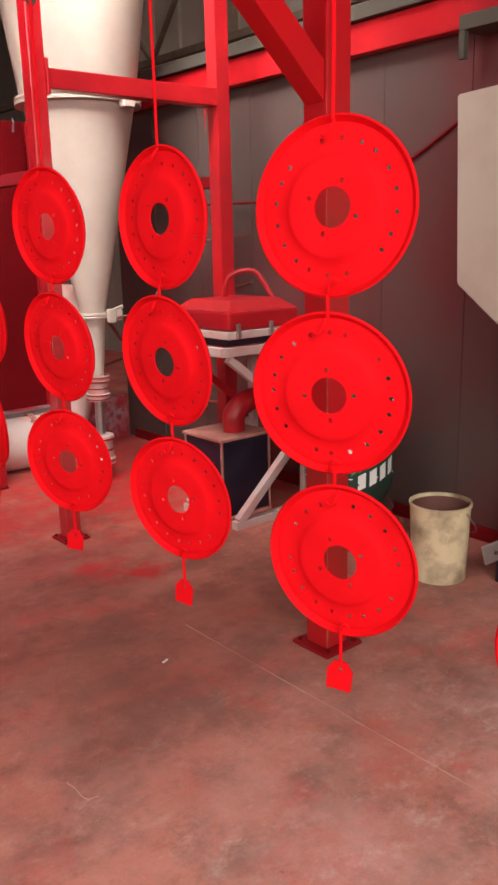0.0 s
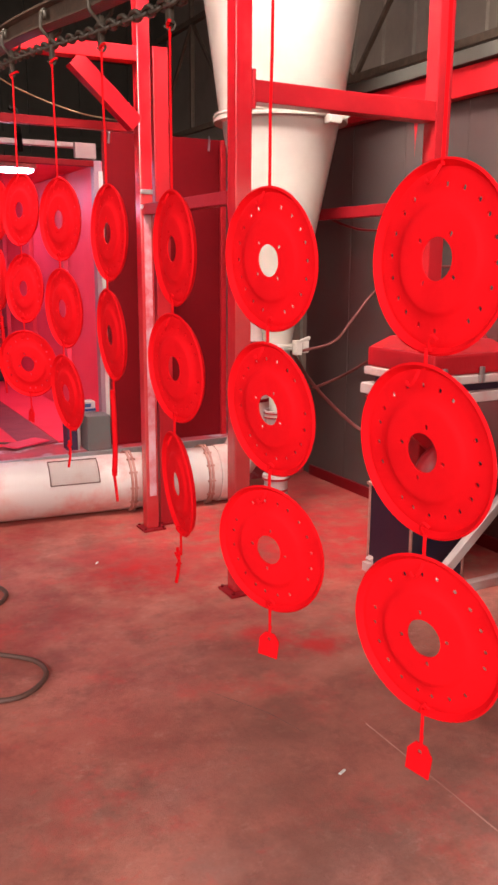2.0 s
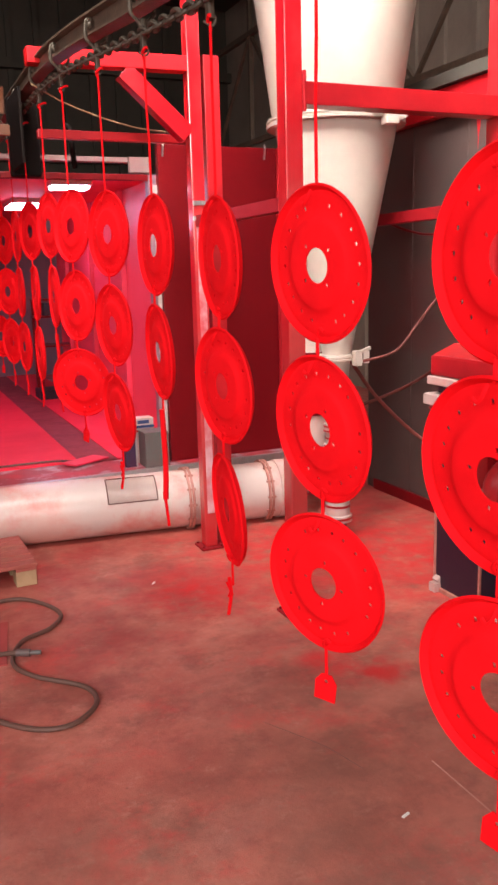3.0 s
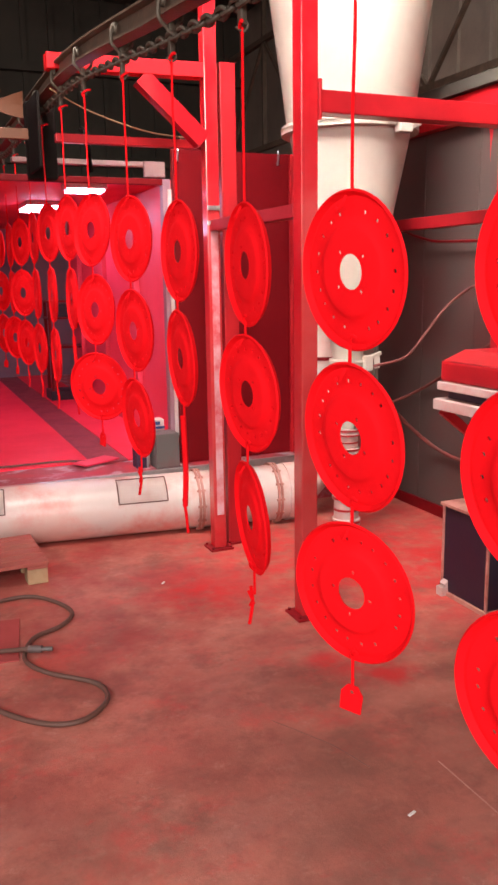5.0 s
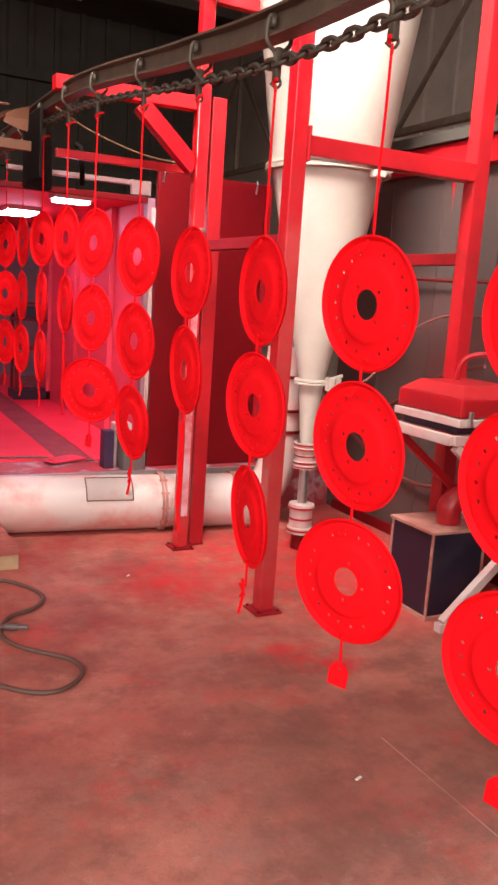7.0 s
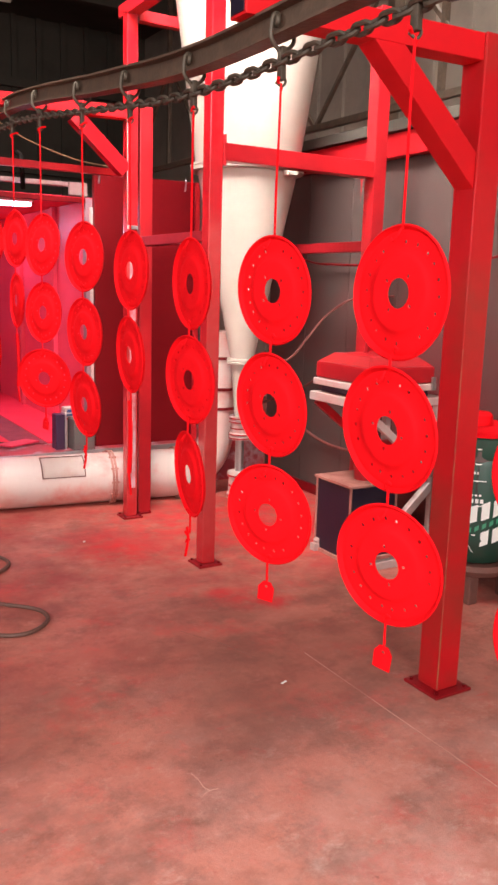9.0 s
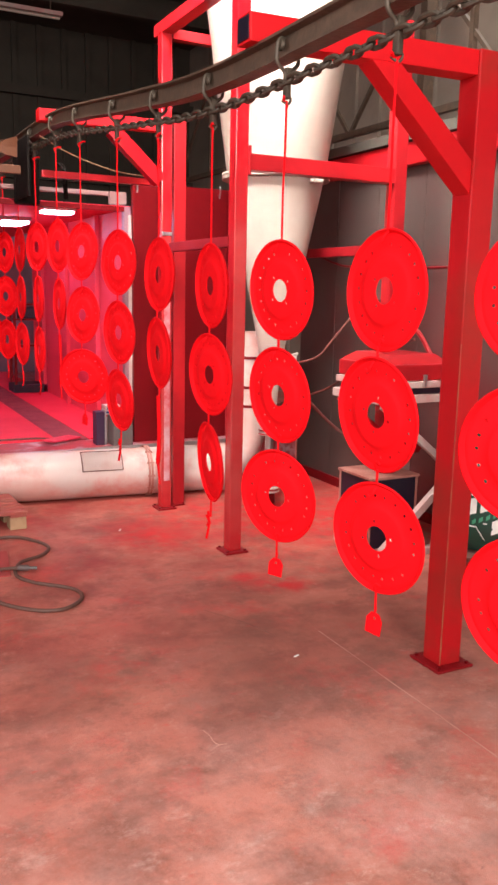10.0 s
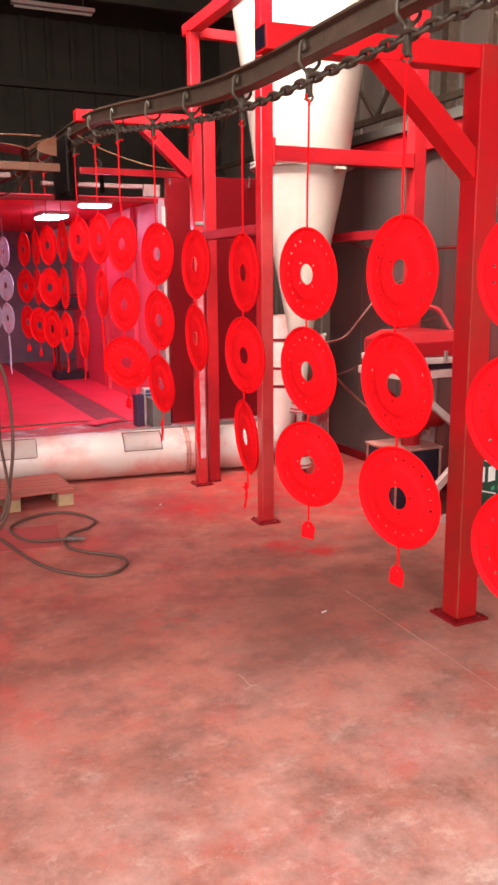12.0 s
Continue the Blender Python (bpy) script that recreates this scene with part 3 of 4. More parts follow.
for y in (4.6, 5.6, 6.6):
    structure("wall_rib", a_box(-0.02, 0.018, y, y + 0.05, 0.33, 2.08, bevel=0.003), BOOTH_PALE, "pink rib on the booth wall")
# the third lamp is unseen, added to brighten the far end of the booth
for k, (x, y) in enumerate(((-0.465, 4.10), (-0.53, 5.52), (-2.0, 7.4))):
    l = empty("ceiling_lamp", pose(x, y, 2.030), label="bright fluorescent lamp under the booth ceiling", category="lamp", group="booth lamps")
    half = (0.09, 0.25, 0.27)[k]
    part("housing", a_box(-0.13, 0.13, -half, half, 0.02, 0.054, bevel=0.004), WHITE, l)
    part("diffuser", a_box(-0.115, 0.115, 0.02 - half, half - 0.02, 0.0, 0.018, bevel=0.003), LAMP, l)

stand = empty("gun_stand", pose(-0.12, 6.75, 0.33), label="dark steel stand with shelves inside the booth", category="stand")
part("base", a_box(-0.22, 0.22, -0.15, 0.15, 0.0, 0.09, bevel=0.006), BLACK, stand)
for x in (-0.19, 0.19):
    for y in (-0.12, 0.12):
        part("upright", a_box(x - 0.015, x + 0.015, y - 0.015, y + 0.015, 0.09, 0.95, bevel=0.002), DARK_RED, stand)
for z in (0.5, 0.78, 0.94):
    part("shelf", a_box(-0.21, 0.21, -0.14, 0.14, z, z + 0.02, bevel=0.002), DARK_RED, stand)
part("control_box", a_box(-0.12, 0.10, -0.10, 0.08, 0.80, 0.92, bevel=0.008), BLACK, stand)

# boxes on the plinth
bin_ = empty("grey_bin", pose(-0.19, 3.43, 0.318), label="dark grey box standing on the booth edge", category="box")
part("body", a_box(-0.075, 0.075, -0.06, 0.09, 0.0, 0.22, bevel=0.006), GREYBOX, bin_)
can = empty("paint_can", pose(-0.215, 3.56, 0.318), label="white can with a dark blue and red printed band", category="can")
part("body", a_box(-0.06, 0.06, -0.02, 0.07, 0.0, 0.285, bevel=0.006), WHITE, can)
part("band", a_box(-0.061, 0.061, -0.0235, -0.0205, 0.225, 0.24), PRINT_BLUE, can, "dark blue printed band")
part("stripe", a_box(-0.061, 0.061, -0.0235, -0.0205, 0.20, 0.212), RED_ARM, can, "red printed stripe")
part("bar", a_box(-0.045, 0.03, -0.0235, -0.0205, 0.25, 0.272), PRINT_BLUE, can)
carton = empty("carton", pose(-0.335, 3.50, 0.318), label="narrow dark purple carton beside the can", category="carton")
part("body", a_box(-0.035, 0.03, -0.05, 0.05, 0.0, 0.25, bevel=0.004), PURPLE, carton)
part("side_strip", a_box(0.031, 0.042, -0.05, 0.05, 0.0, 0.26, bevel=0.002), STEEL, carton, "pale metal edge")
sack = empty("powder_scoop", pose(-0.55, 3.72, 0.331, 0, 0, 30), label="pink plastic sheet lying on the booth floor", category="sheet")
part("sheet", a_box(-0.16, 0.12, -0.07, 0.07, 0.0, 0.012, bevel=0.005), BOOTH_PALE, sack)

# above the booth
beam((-0.86, 2.9, 2.165), (-0.03, 2.9, 2.165), 0.045, 0.042, "red conduit beam over the booth opening")
wb = empty("white_trunking", pose(0, 0, 0), label="white cable trunking along the booth top", category="trunking")
part("channel", a_box(-0.98, -0.10, 3.58, 3.64, 2.137, 2.165, bevel=0.003), TRUNK, wb)
part("junction_box", a_box(-0.22, -0.09, 3.55, 3.579, 2.075, 2.165, bevel=0.004), TRUNK, wb)
fl = empty("rubber_flap", pose(-0.79, 3.05, 0), label="black rubber curtain beside the rail", category="curtain")
part("sheet", a_box(-0.135, -0.12, -0.06, 0.28, 2.04, 2.40, bevel=0.003), MATT, fl)
part("block", a_box(-0.135, 0.02, 0.29, 0.38, 2.02, 2.42, bevel=0.01), MATT, fl)
cu = empty("copper_duct", pose(-1.01, 3.0, -0.015), label="bent copper-brown sheet metal chute above the booth", category="chute")
bm = bmesh.new()
edge = smooth_line([(0.0, 2.375, -0.14), (-0.10, 2.345, -0.15), (-0.17, 2.31, -0.13), (-0.30, 2.325, -0.12), (-0.55, 2.31, -0.12), (-0.95, 2.26, -0.12), (-1.5, 2.22, -0.12)], 5)
rows = [[bm.verts.new((p.x, p.z + w * 0.3, p.y + 0.012 * math.sin(7 * w + 9 * p.x))) for p in edge] for w in (0.0, 0.35, 0.7, 1.0)]
for r0, r1 in zip(rows, rows[1:]):
    for k in range(len(edge) - 1):
        bm.faces.new((r0[k], r0[k + 1], r1[k + 1], r1[k]))
# torn flap bent down at the end nearest the rail
flap = [bm.verts.new(p) for p in ((-0.005, -0.145, 2.255), (-0.06, -0.15, 2.262), (-0.13, -0.15, 2.285))]
bm.faces.new((rows[0][0], rows[0][3], flap[1], flap[0]))
bm.faces.new((rows[0][3], rows[0][6], flap[2], flap[1]))
bmesh.ops.recalc_face_normals(bm, faces=bm.faces)
bmesh.ops.solidify(bm, geom=list(bm.faces), thickness=0.004)
part("top_sheet", bm, COPPER, cu, "torn bent copper-brown sheet", True)
bm = bmesh.new()
arc = [(-0.42 + 0.25 * math.cos(radians(28 - 9 * k)), 2.22 + 0.22 * math.sin(radians(28 - 9 * k))) for k in range(17)]
rows = [[bm.verts.new((x, w, z)) for x, z in arc] for w in (-0.13, 0.0, 0.13)]
for r0, r1 in zip(rows, rows[1:]):
    for k in range(len(arc) - 1):
        bm.faces.new((r0[k], r0[k + 1], r1[k + 1], r1[k]))
bmesh.ops.solidify(bm, geom=list(bm.faces), thickness=0.012)
part("curved_sheet", bm, COPPER, cu, "", True)
part("rail", bar(bmesh.new(), (0.02, -0.1, 2.19), (-1.6, -0.1, 2.19), 0.03, 0.05), COPPER, cu)
part("hanger", bar(bmesh.new(), (-0.6, 0.0, 2.24), (-0.6, 0.0, 5.6), 0.02, 0.02), RAIL, cu)
part("white_strip", bar(bmesh.new(), (-0.3, -0.12, 2.13), (-1.6, -0.12, 2.11), 0.02, 0.03), TRUNK, cu)
part("pipe", tube(bmesh.new(), smooth_line([(-0.1, -0.13, 2.375), (-0.35, -0.13, 2.37), (-0.8, -0.13, 2.32), (-1.6, -0.13, 2.2)], 6), 0.006, 8), COPPER, cu, "", True)
cab = empty("slack_cable", label="pale cable hanging between the rail and the beam", category="cable")
part("tube", tube(bmesh.new(), smooth_line([(-0.9, 2.75, 2.36), (-0.7, 2.8, 2.28), (-0.4, 2.85, 2.21), (-0.1, 2.9, 2.195)], 6), 0.004, 6), WOOD_END, cab, "", True)

# ---- conveyor ----
LINE = smooth_line([(-0.85, -5.0, 0), (-0.85, -1.0, 0), (-0.85, -0.4, 0), (-0.85, 0.1, 0.0), (-0.85, 0.4, 0.010), (-0.85, 0.7, 0.033), (-0.85, 1.0, 0.067), (-0.85, 1.3, 0.100), (-0.855, 1.6, 0.136), (-0.86, 1.95, 0.177), (-0.862, 2.3, 0.212), (-0.863, 2.6, 0.232), (-0.863, 3.0, 0.242), (-0.862, 3.6, 0.243), (-0.862, 4.2, 0.242), (-0.865, 5.0, 0.245), (-0.90, 5.8, 0.245), (-0.98, 6.6, 0.245), (-1.1, 7.6, 0.245)], 12)


def on_line(y):
    for a, b in zip(LINE, LINE[1:]):
        if a.y <= y <= b.y:
            return a.lerp(b, (y - a.y) / (b.y - a.y))
    return LINE[0] if y < LINE[0].y else LINE[-1]


def swept(bm, line, section):
    rings = []
    for i, p in enumerate(line):
        d = (line[min(i + 1, len(line) - 1)] - line[max(i - 1, 0)]).normalized()
        s = d.cross(Vector((0, 0, 1))).normalized()
        u = s.cross(d)
        rings.append([bm.verts.new(p + s * a + u * b) for a, b in section])
    n = len(section)
    for a, b in zip(rings, rings[1:]):
        for k in range(n):
            bm.faces.new((a[k], a[(k + 1) % n], b[(k + 1) % n], b[k]))
    bm.faces.new(rings[0][::-1])
    bm.faces.new(rings[-1])
    bmesh.ops.recalc_face_normals(bm, faces=bm.faces)
    return bm


conveyor = empty("overhead_conveyor", label="greasy steel overhead rail with a dark hanging chain", category="conveyor")
I_BEAM = ((-0.03, 0), (0.03, 0), (0.03, 0.008), (0.005, 0.012), (0.005, 0.064), (0.03, 0.068), (0.03, 0.076), (-0.03, 0.076), (-0.03, 0.068), (-0.005, 0.064), (-0.005, 0.012), (-0.03, 0.008))
part("rail", swept(bmesh.new(), [p + Vector((0, 0, 2.150)) for p in LINE], I_BEAM), RAIL, conveyor, "I-section rail, worn on its lower flange")

# ---- hanging discs ----
R = 0.154


def profile(r):
    """Height of the pressed disc at radius r: flat hub, a step down, a flat ring and a rolled rim."""
    pts = ((0.0, -0.0040), (0.078, -0.0040), (0.085, -0.0022), (0.096, 0.0045), (0.105, 0.0060), (0.136, 0.006), (0.141, 0.008), (0.145, 0.003), (0.150, -0.004), (0.154, 0.0))
    for (a, h), (b, k) in zip(pts, pts[1:]):
        if a <= r <= b:
            return h + (k - h) * (r - a) / (b - a)
    return 0.0


def disc_mesh():
    """A pressed wheel disc about the x axis with a hub bore, four bolt holes and a ring of small holes."""
    bm = bmesh.new()
    steps = 96
    radii = [0.0345, 0.0415, 0.0535, 0.064, 0.075, 0.082, 0.085, 0.088, 0.091, 0.094, 0.1090, 0.1205, 0.125, 0.130, 0.136, 0.139, 0.141, 0.143, 0.145, 0.1475, 0.150, 0.152, 0.154]
    grid = [[bm.verts.new((profile(r), r * math.cos(2 * math.pi * (k + 0.5) / steps), r * math.sin(2 * math.pi * (k + 0.5) / steps))) for k in range(steps)] for r in radii]

    def punch(ring, corners):
        c = sum((v.co for v in corners), Vector()) / len(corners)
        rad = min((v.co - c).length for v in corners) * 0.86
        n = len(corners)
        inner = []
        for v in corners:
            d = (v.co - c).normalized()
            inner.append(bm.verts.new(c + d * rad))
        for k in range(n):
            j = (k + 1) % n
            bm.faces.new((corners[k], corners[j], inner[j], inner[k]))

    skip = set()
    for q in range(4):
        k = int(steps * (q + 0.5) / 4)
        for d in (-2, -1, 0, 1):
            skip.add((1, (k + d) % steps))
        a, b = grid[1], grid[2]
        ks = [(k + d) % steps for d in (-2, -1, 0, 1, 2)]
        punch(1, [a[i] for i in ks] + [b[i] for i in ks[::-1]])
    for q in range(20):
        if q in (4, 14):
            continue
        k = int(steps * (q + 0.5) / 20)
        ks = [k, (k + 1) % steps, (k + 2) % steps]
        skip |= {(10, ks[0]), (10, ks[1])}
        punch(10, [grid[10][i] for i in ks] + [grid[11][i] for i in ks[::-1]])
    for i in range(len(radii) - 1):
        for k in range(steps):
            if (i, k) not in skip:
                j = (k + 1) % steps
                bm.faces.new((grid[i][k], grid[i][j], grid[i + 1][j], grid[i + 1][k]))
    bmesh.ops.recalc_face_normals(bm, faces=bm.faces)
    bmesh.ops.solidify(bm, geom=list(bm.faces), thickness=0.004)
    bmesh.ops.recalc_face_normals(bm, faces=bm.faces)
    me = bpy.data.meshes.new("disc")
    bm.to_mesh(me)
    bm.free()
    me.materials.append(POWDER)
    for p in me.polygons:
        p.use_smooth = True
    me.set_sharp_from_angle(angle=radians(35))
    return me


DISC = disc_mesh()


def shared(name, bm, material, smooth=True):
    ob = part(name, bm, material, None, "", smooth)
    me = ob.data
    bpy.data.objects.remove(ob)
    return me


def hook_mesh():
    """A trolley yoke that grips the rail on both sides, its stem through the chain and the hook for the wire."""
    bm = bmesh.new()
    for s in (-1, 1):
        tube(bm, smooth_line([(s * 0.012, 0, 0.086), (s * 0.022, 0, 0.090), (s * 0.033, 0, 0.078), (s * 0.037, 0, 0.034), (s * 0.028, 0, 0.016), (s * 0.010, 0, 0.0), (s * 0.004, 0, -0.02)], 4), 0.0062, 8)
        lathe(bm, ((0, 0), (0.015, 0), (0.017, 0.004), (0.017, 0.010), (0, 0.010)), 14, Matrix.Translation((s * 0.024 - 0.005, 0, 0.072)) @ pose(0, 0, 0, 0, 90, 0))
    box(bm, -0.008, 0.008, -0.012, 0.012, -0.075, 0.012, 0.003)
    tube(bm, smooth_line([(0, -0.004, -0.06), (0.012, -0.004, -0.075), (0.004, 0, -0.088), (-0.014, 0.006, -0.078)], 4), 0.004, 6)
    return bm


HOOK = shared("trolley", hook_mesh(), CHAIN)
KNOT = shared("knot", tube(bmesh.new(), smooth_line([(0.0, 0, -0.012), (0.007, 0.006, 0), (-0.005, 0.004, 0.006), (-0.02, -0.012, 0.014), (-0.026, -0.02, 0.012)], 4), 0.0045, 6), POWDER)
CLIP = shared("clip", tube(bmesh.new(), smooth_line([(-0.006, 0.0, 0.014), (-0.014, 0.002, 0.0), (-0.016, 0.012, -0.012), (-0.014, 0.022, -0.006)], 4), 0.0030, 6), POWDER)


def tag_mesh():
    """A small plate with cut upper corners and a hanging hole near its top."""
    bm = bmesh.new()
    out = [(-0.025, -0.072), (0.025, -0.072), (0.026, -0.030), (0.012, -0.012), (-0.012, -0.012), (-0.026, -0.030)]
    inn = [(0.005 * math.cos(radians(g)), -0.028 + 0.005 * math.sin(radians(g))) for g in (225, 315, 0, 60, 120, 180)]
    a, b, c, d = ([bm.verts.new((x, y, z)) for y, z in ring] for ring, x in ((out, -0.002), (inn, -0.002), (out, 0.002), (inn, 0.002)))
    for k in range(6):
        j = (k + 1) % 6
        for quad in ((a[k], b[k], b[j], a[j]), (c[k], c[j], d[j], d[k]), (a[k], a[j], c[j], c[k]), (b[k], d[k], d[j], b[j])):
            bm.faces.new(quad)
    bmesh.ops.recalc_face_normals(bm, faces=bm.faces)
    tube(bm, [(0, 0, -0.022), (0.003, 0.002, -0.008), (0, 0, 0.004)], 0.003, 6)
    return bm


TAG = shared("tag", tag_mesh(), POWDER, False)
TOP = 1.485


def string(y0, turns, tag=1, drop=(0, 0.330, 0.660), coat=POWDER, dz=0.0, sway=(0, 0, 0), label="string of red powder-coated wheel discs hanging from the conveyor"):
    """One carrier with its wire, its discs one under the other and a tag. turns: heading and lean of each disc; sway: its shift along the line."""
    t = empty("disc_string", label=label, category="wheel discs", group="disc strings on the conveyor")

    top = TOP + dz

    def put(name, me, m, over=None):
        o = new(name, me)
        o.parent = over or t
        o.matrix_basis = m
        return o

    put("trolley", HOOK, pose(0, 0, 2.115))
    put("knot", KNOT, pose(0, 0, 2.028, 0, 0, 40 * y0))
    w = 0.0015 * math.sin(9 * y0)
    part("wire", tube(bmesh.new(), [(0, 0, 2.035), (w, sway[0] * 0.3 + 0.002, 1.9), (-w, sway[0] * 0.7, 1.78), (0, sway[0], top + R - 0.012)], 0.0034, 6), coat, t)
    last = 0
    for k, (a, lean) in enumerate(turns):
        d = put("wheel_disc", DISC if coat is POWDER else GREY_DISC, pose(0, sway[k], top - drop[k], 67 * k + 31 * y0, lean, a))
        back = pose(0, 0, 0, -67 * k - 31 * y0)
        put("clip", CLIP, back @ pose(0.001, 0, R - 0.026), d)
        put("clip", CLIP, back @ pose(0.001, 0, -R + 0.022, 180), d)
        z = top - drop[k] - R
        low = Vector((-R * math.sin(radians(lean)) * math.cos(radians(a)), sway[k] - R * math.sin(radians(lean)) * math.sin(radians(a)), 0))
        end = low
        if k + 1 < len(turns):
            b, tip = (radians(q) for q in turns[k + 1])
            end = Vector((R * math.sin(tip) * math.cos(b), sway[k + 1] + R * math.sin(tip) * math.sin(b), 0))
        nxt = (top - drop[k + 1] + R) if k + 1 < len(turns) else z - 0.05
        part("link", tube(bmesh.new(), [(low + end) / 2 + Vector((-0.002, 0, h)) for h in (z + 0.012, z, (z + nxt) / 2, nxt - 0.012)], 0.0036, 6), coat, t)
        last, aside = z, low
    if tag == 1:
        put("tag", TAG, pose(aside.x, aside.y, last - 0.045, 4, 3, 22 + 10 * math.sin(7 * y0)))
    elif tag == 2:
        bm = tube(bmesh.new(), smooth_line([(0, 0, last - 0.04), (0.006, 0.004, last - 0.09), (-0.003, 0.006, last - 0.15)], 4), 0.005, 6)
        tube(bm, [(0, 0.018, last - 0.06), (0.002, -0.016, last - 0.085)], 0.004, 6)
        tube(bm, [(0, -0.014, last - 0.07), (0.002, 0.014, last - 0.10)], 0.0035, 6)
        part("tie", bm, coat, t)
    else:
        bm = tube(bmesh.new(), smooth_line([(0, 0, last - 0.03), (0.004, 0.0, last - 0.2), (0.0, 0.004, last - 0.33)], 4), 0.009, 6)
        tube(bm, smooth_line([(0, 0.02, last - 0.31), (0.0, 0.0, last - 0.35), (0.004, -0.006, last - 0.42)], 3), 0.005, 6)
        part("tie", bm, coat, t, "long knotted tie hanging below the discs")
    return t, y0


GREY_DISC = DISC.copy()
GREY_DISC.materials[0] = PALE_STEEL
BARE = "string of bare grey wheel discs waiting to be coated"
STRINGS = [
    string(-1.39, ((8, 0), (6, -3), (14, -3))),
    string(-0.862, ((19, 4), (24, -5), (18, -2)), drop=(0, 0.330, 0.647), dz=0.003, sway=(0.003, 0.012, -0.018)),
    string(-0.338, ((4, 0), (6, -6), (15, -4)), drop=(0, 0.318, 0.643), dz=0.002, sway=(0.002, 0.012, -0.017)),
    string(0.195, ((10, -4), (9, -5), (22, -3)), drop=(0, 0.326, 0.652), dz=-0.002, sway=(0.006, 0.0, -0.009)),
    string(0.719, ((-3, -2), (6, -3), (-8, -4)), 2, (0, 0.324, 0.655), sway=(0.003, 0.002, -0.004)),
    string(1.252, ((2, 0), (-3, -3)), 3, (0, 0.329), dz=-0.004, sway=(-0.003, 0.003)),
    string(1.781, ((13, 0), (10, -2), (6, -4)), 2, (0, 0.331, 0.660), dz=-0.004),
    string(2.373, ((16, 3), (18, 2), (43, -5)), 1, (0, 0.337, 0.674), dz=-0.004),
    string(2.87, ((10, 0), (-2, 0)), 3, (0, 0.335)),
    string(3.41, ((13, 0), (-3, 0), (-2, 0)), 2),
    string(3.95, ((0, 0), (-2, 0), (5, 0)), 2),
    string(4.49, ((14, 0), (24, 0), (16, 0)), 2),
    string(5.03, ((0, 0), (0, 0), (24, 0)), 1),
    string(5.57, ((9, 0), (18, 0), (14, 0)), 1),
    string(6.45, ((10, 0), (20, 0), (14, 0)), 0, coat=PALE_STEEL, label=BARE),
    string(7.0, ((16, 0), (10, 0), (24, 0)), 0, coat=PALE_STEEL, label=BARE),
]
# how far the conveyor has run, by seconds
RUN = ((0, 0), (1, 0.043), (2.5, 0.090), (3.5, 0.118), (5.5, 0.187), (6.5, 0.223), (7.5, 0.259), (9.5, 0.324), (10.5, 0.354), (12, 0.400))


def run_at(t):
    return float(np.interp(t, [a for a, _ in RUN], [b for _, b in RUN]))

# ---- chain ----
LINK = shared("chain_link", tube(bmesh.new(), [Vector((0.013 * math.cos(a), 0.024 * math.sin(a) + (0.010 if math.sin(a) > 0 else -0.010), 0)) for a in [2 * math.pi * k / 14 for k in range(15)]], 0.0064, 6), CHAIN)
LINKS = []
for k in range(150):
    o = new("chain_link", LINK)
    o.parent = conveyor
    LINKS.append((o, -1.6 + 0.050 * k, 45 if k % 2 else -45))

# ---- pallet ----
board = tagged(part("floor_board", a_box(-0.19, 0.19, -0.21, 0.21, 0.0, 0.006, bevel=0.002), CARD), label="flat red dusted board lying on the floor under the hose", category="board")
board.matrix_world = pose(-1.50, 1.98, 0, 0, 0, -8)
for x, y, a, n in ((-0.47, 0.32, 20, "paper"), (-0.57, 2.31, 50, "paper")):
    o = tagged(part("paper_scrap", a_box(-0.014, 0.014, -0.004, 0.004, 0.0, 0.004, bevel=0.001), PRINT), label="tiny pale scrap lying on the floor", category="scrap", group="scraps on the floor")
    o.matrix_world = pose(x, y, 0, 0, 0, a)

# ---- cables on the wall ----


def cable(pts, r, material, label):
    c = empty("wall_cable", label=label, category="cable", group="cables along the wall")
    part("tube", tube(bmesh.new(), smooth_line(pts, 8), r, 8), material, c, "", True)


cable([(1.33, 3.3, 1.78), (1.29, 3.12, 1.76), (1.29, 2.85, 1.69), (1.29, 2.57, 1.66), (1.29, 1.57, 1.645), (1.30, 1.0, 1.70), (1.33, 0.7, 1.80), (1.33, 0.3, 2.02), (1.33, 0.0, 2.2)], 0.008, DARK_RED, "thin red dusted cable sagging along the wall")
cable([(0.66, 2.37, 1.0), (0.80, 2.28, 1.05), (0.94, 2.3, 1.17), (1.10, 2.3, 1.33), (1.28, 2.24, 1.44), (1.31, 1.9, 1.46)], 0.008, DUSTED_HOSE, "thin brown hose rising from the cyclone to the wall")
cable([(0.72, 2.6, 0.98), (1.0, 2.75, 0.72), (1.28, 2.68, 0.45), (1.29, 2.29, 0.41), (1.25, 1.9, 0.5)], 0.012, DUSTED_HOSE, "dark hose looping low along the wall")
cable([(0.75, 2.75, 0.66), (1.26, 2.9, 0.74), (1.28, 2.55, 0.91), (1.28, 2.16, 1.11), (1.15, 1.7, 1.2)], 0.010, DUSTED_HOSE, "dark hose running from the cyclone to the sieve")
arm = empty("wall_bracket", pose(1.34, 0.28, 2.2), label="dark steel bracket on the wall", category="bracket")
part("plate", a_box(-0.16, 0.0, -0.30, 0.09, 0.06, 0.12, bevel=0.004), DARK, arm)
part("leg", a_box(-0.16, -0.13, 0.06, 0.09, -0.05, 0.06, bevel=0.003), DARK, arm)
skid = empty("machine_skid", pose(1.0, -0.25, 0), label="dark machine base with a bolted bare steel bracket", category="machine base")
part("base", a_box(-0.05, 0.30, -0.6, 0.17, 0.0, 0.10, bevel=0.008), BLACK, skid)
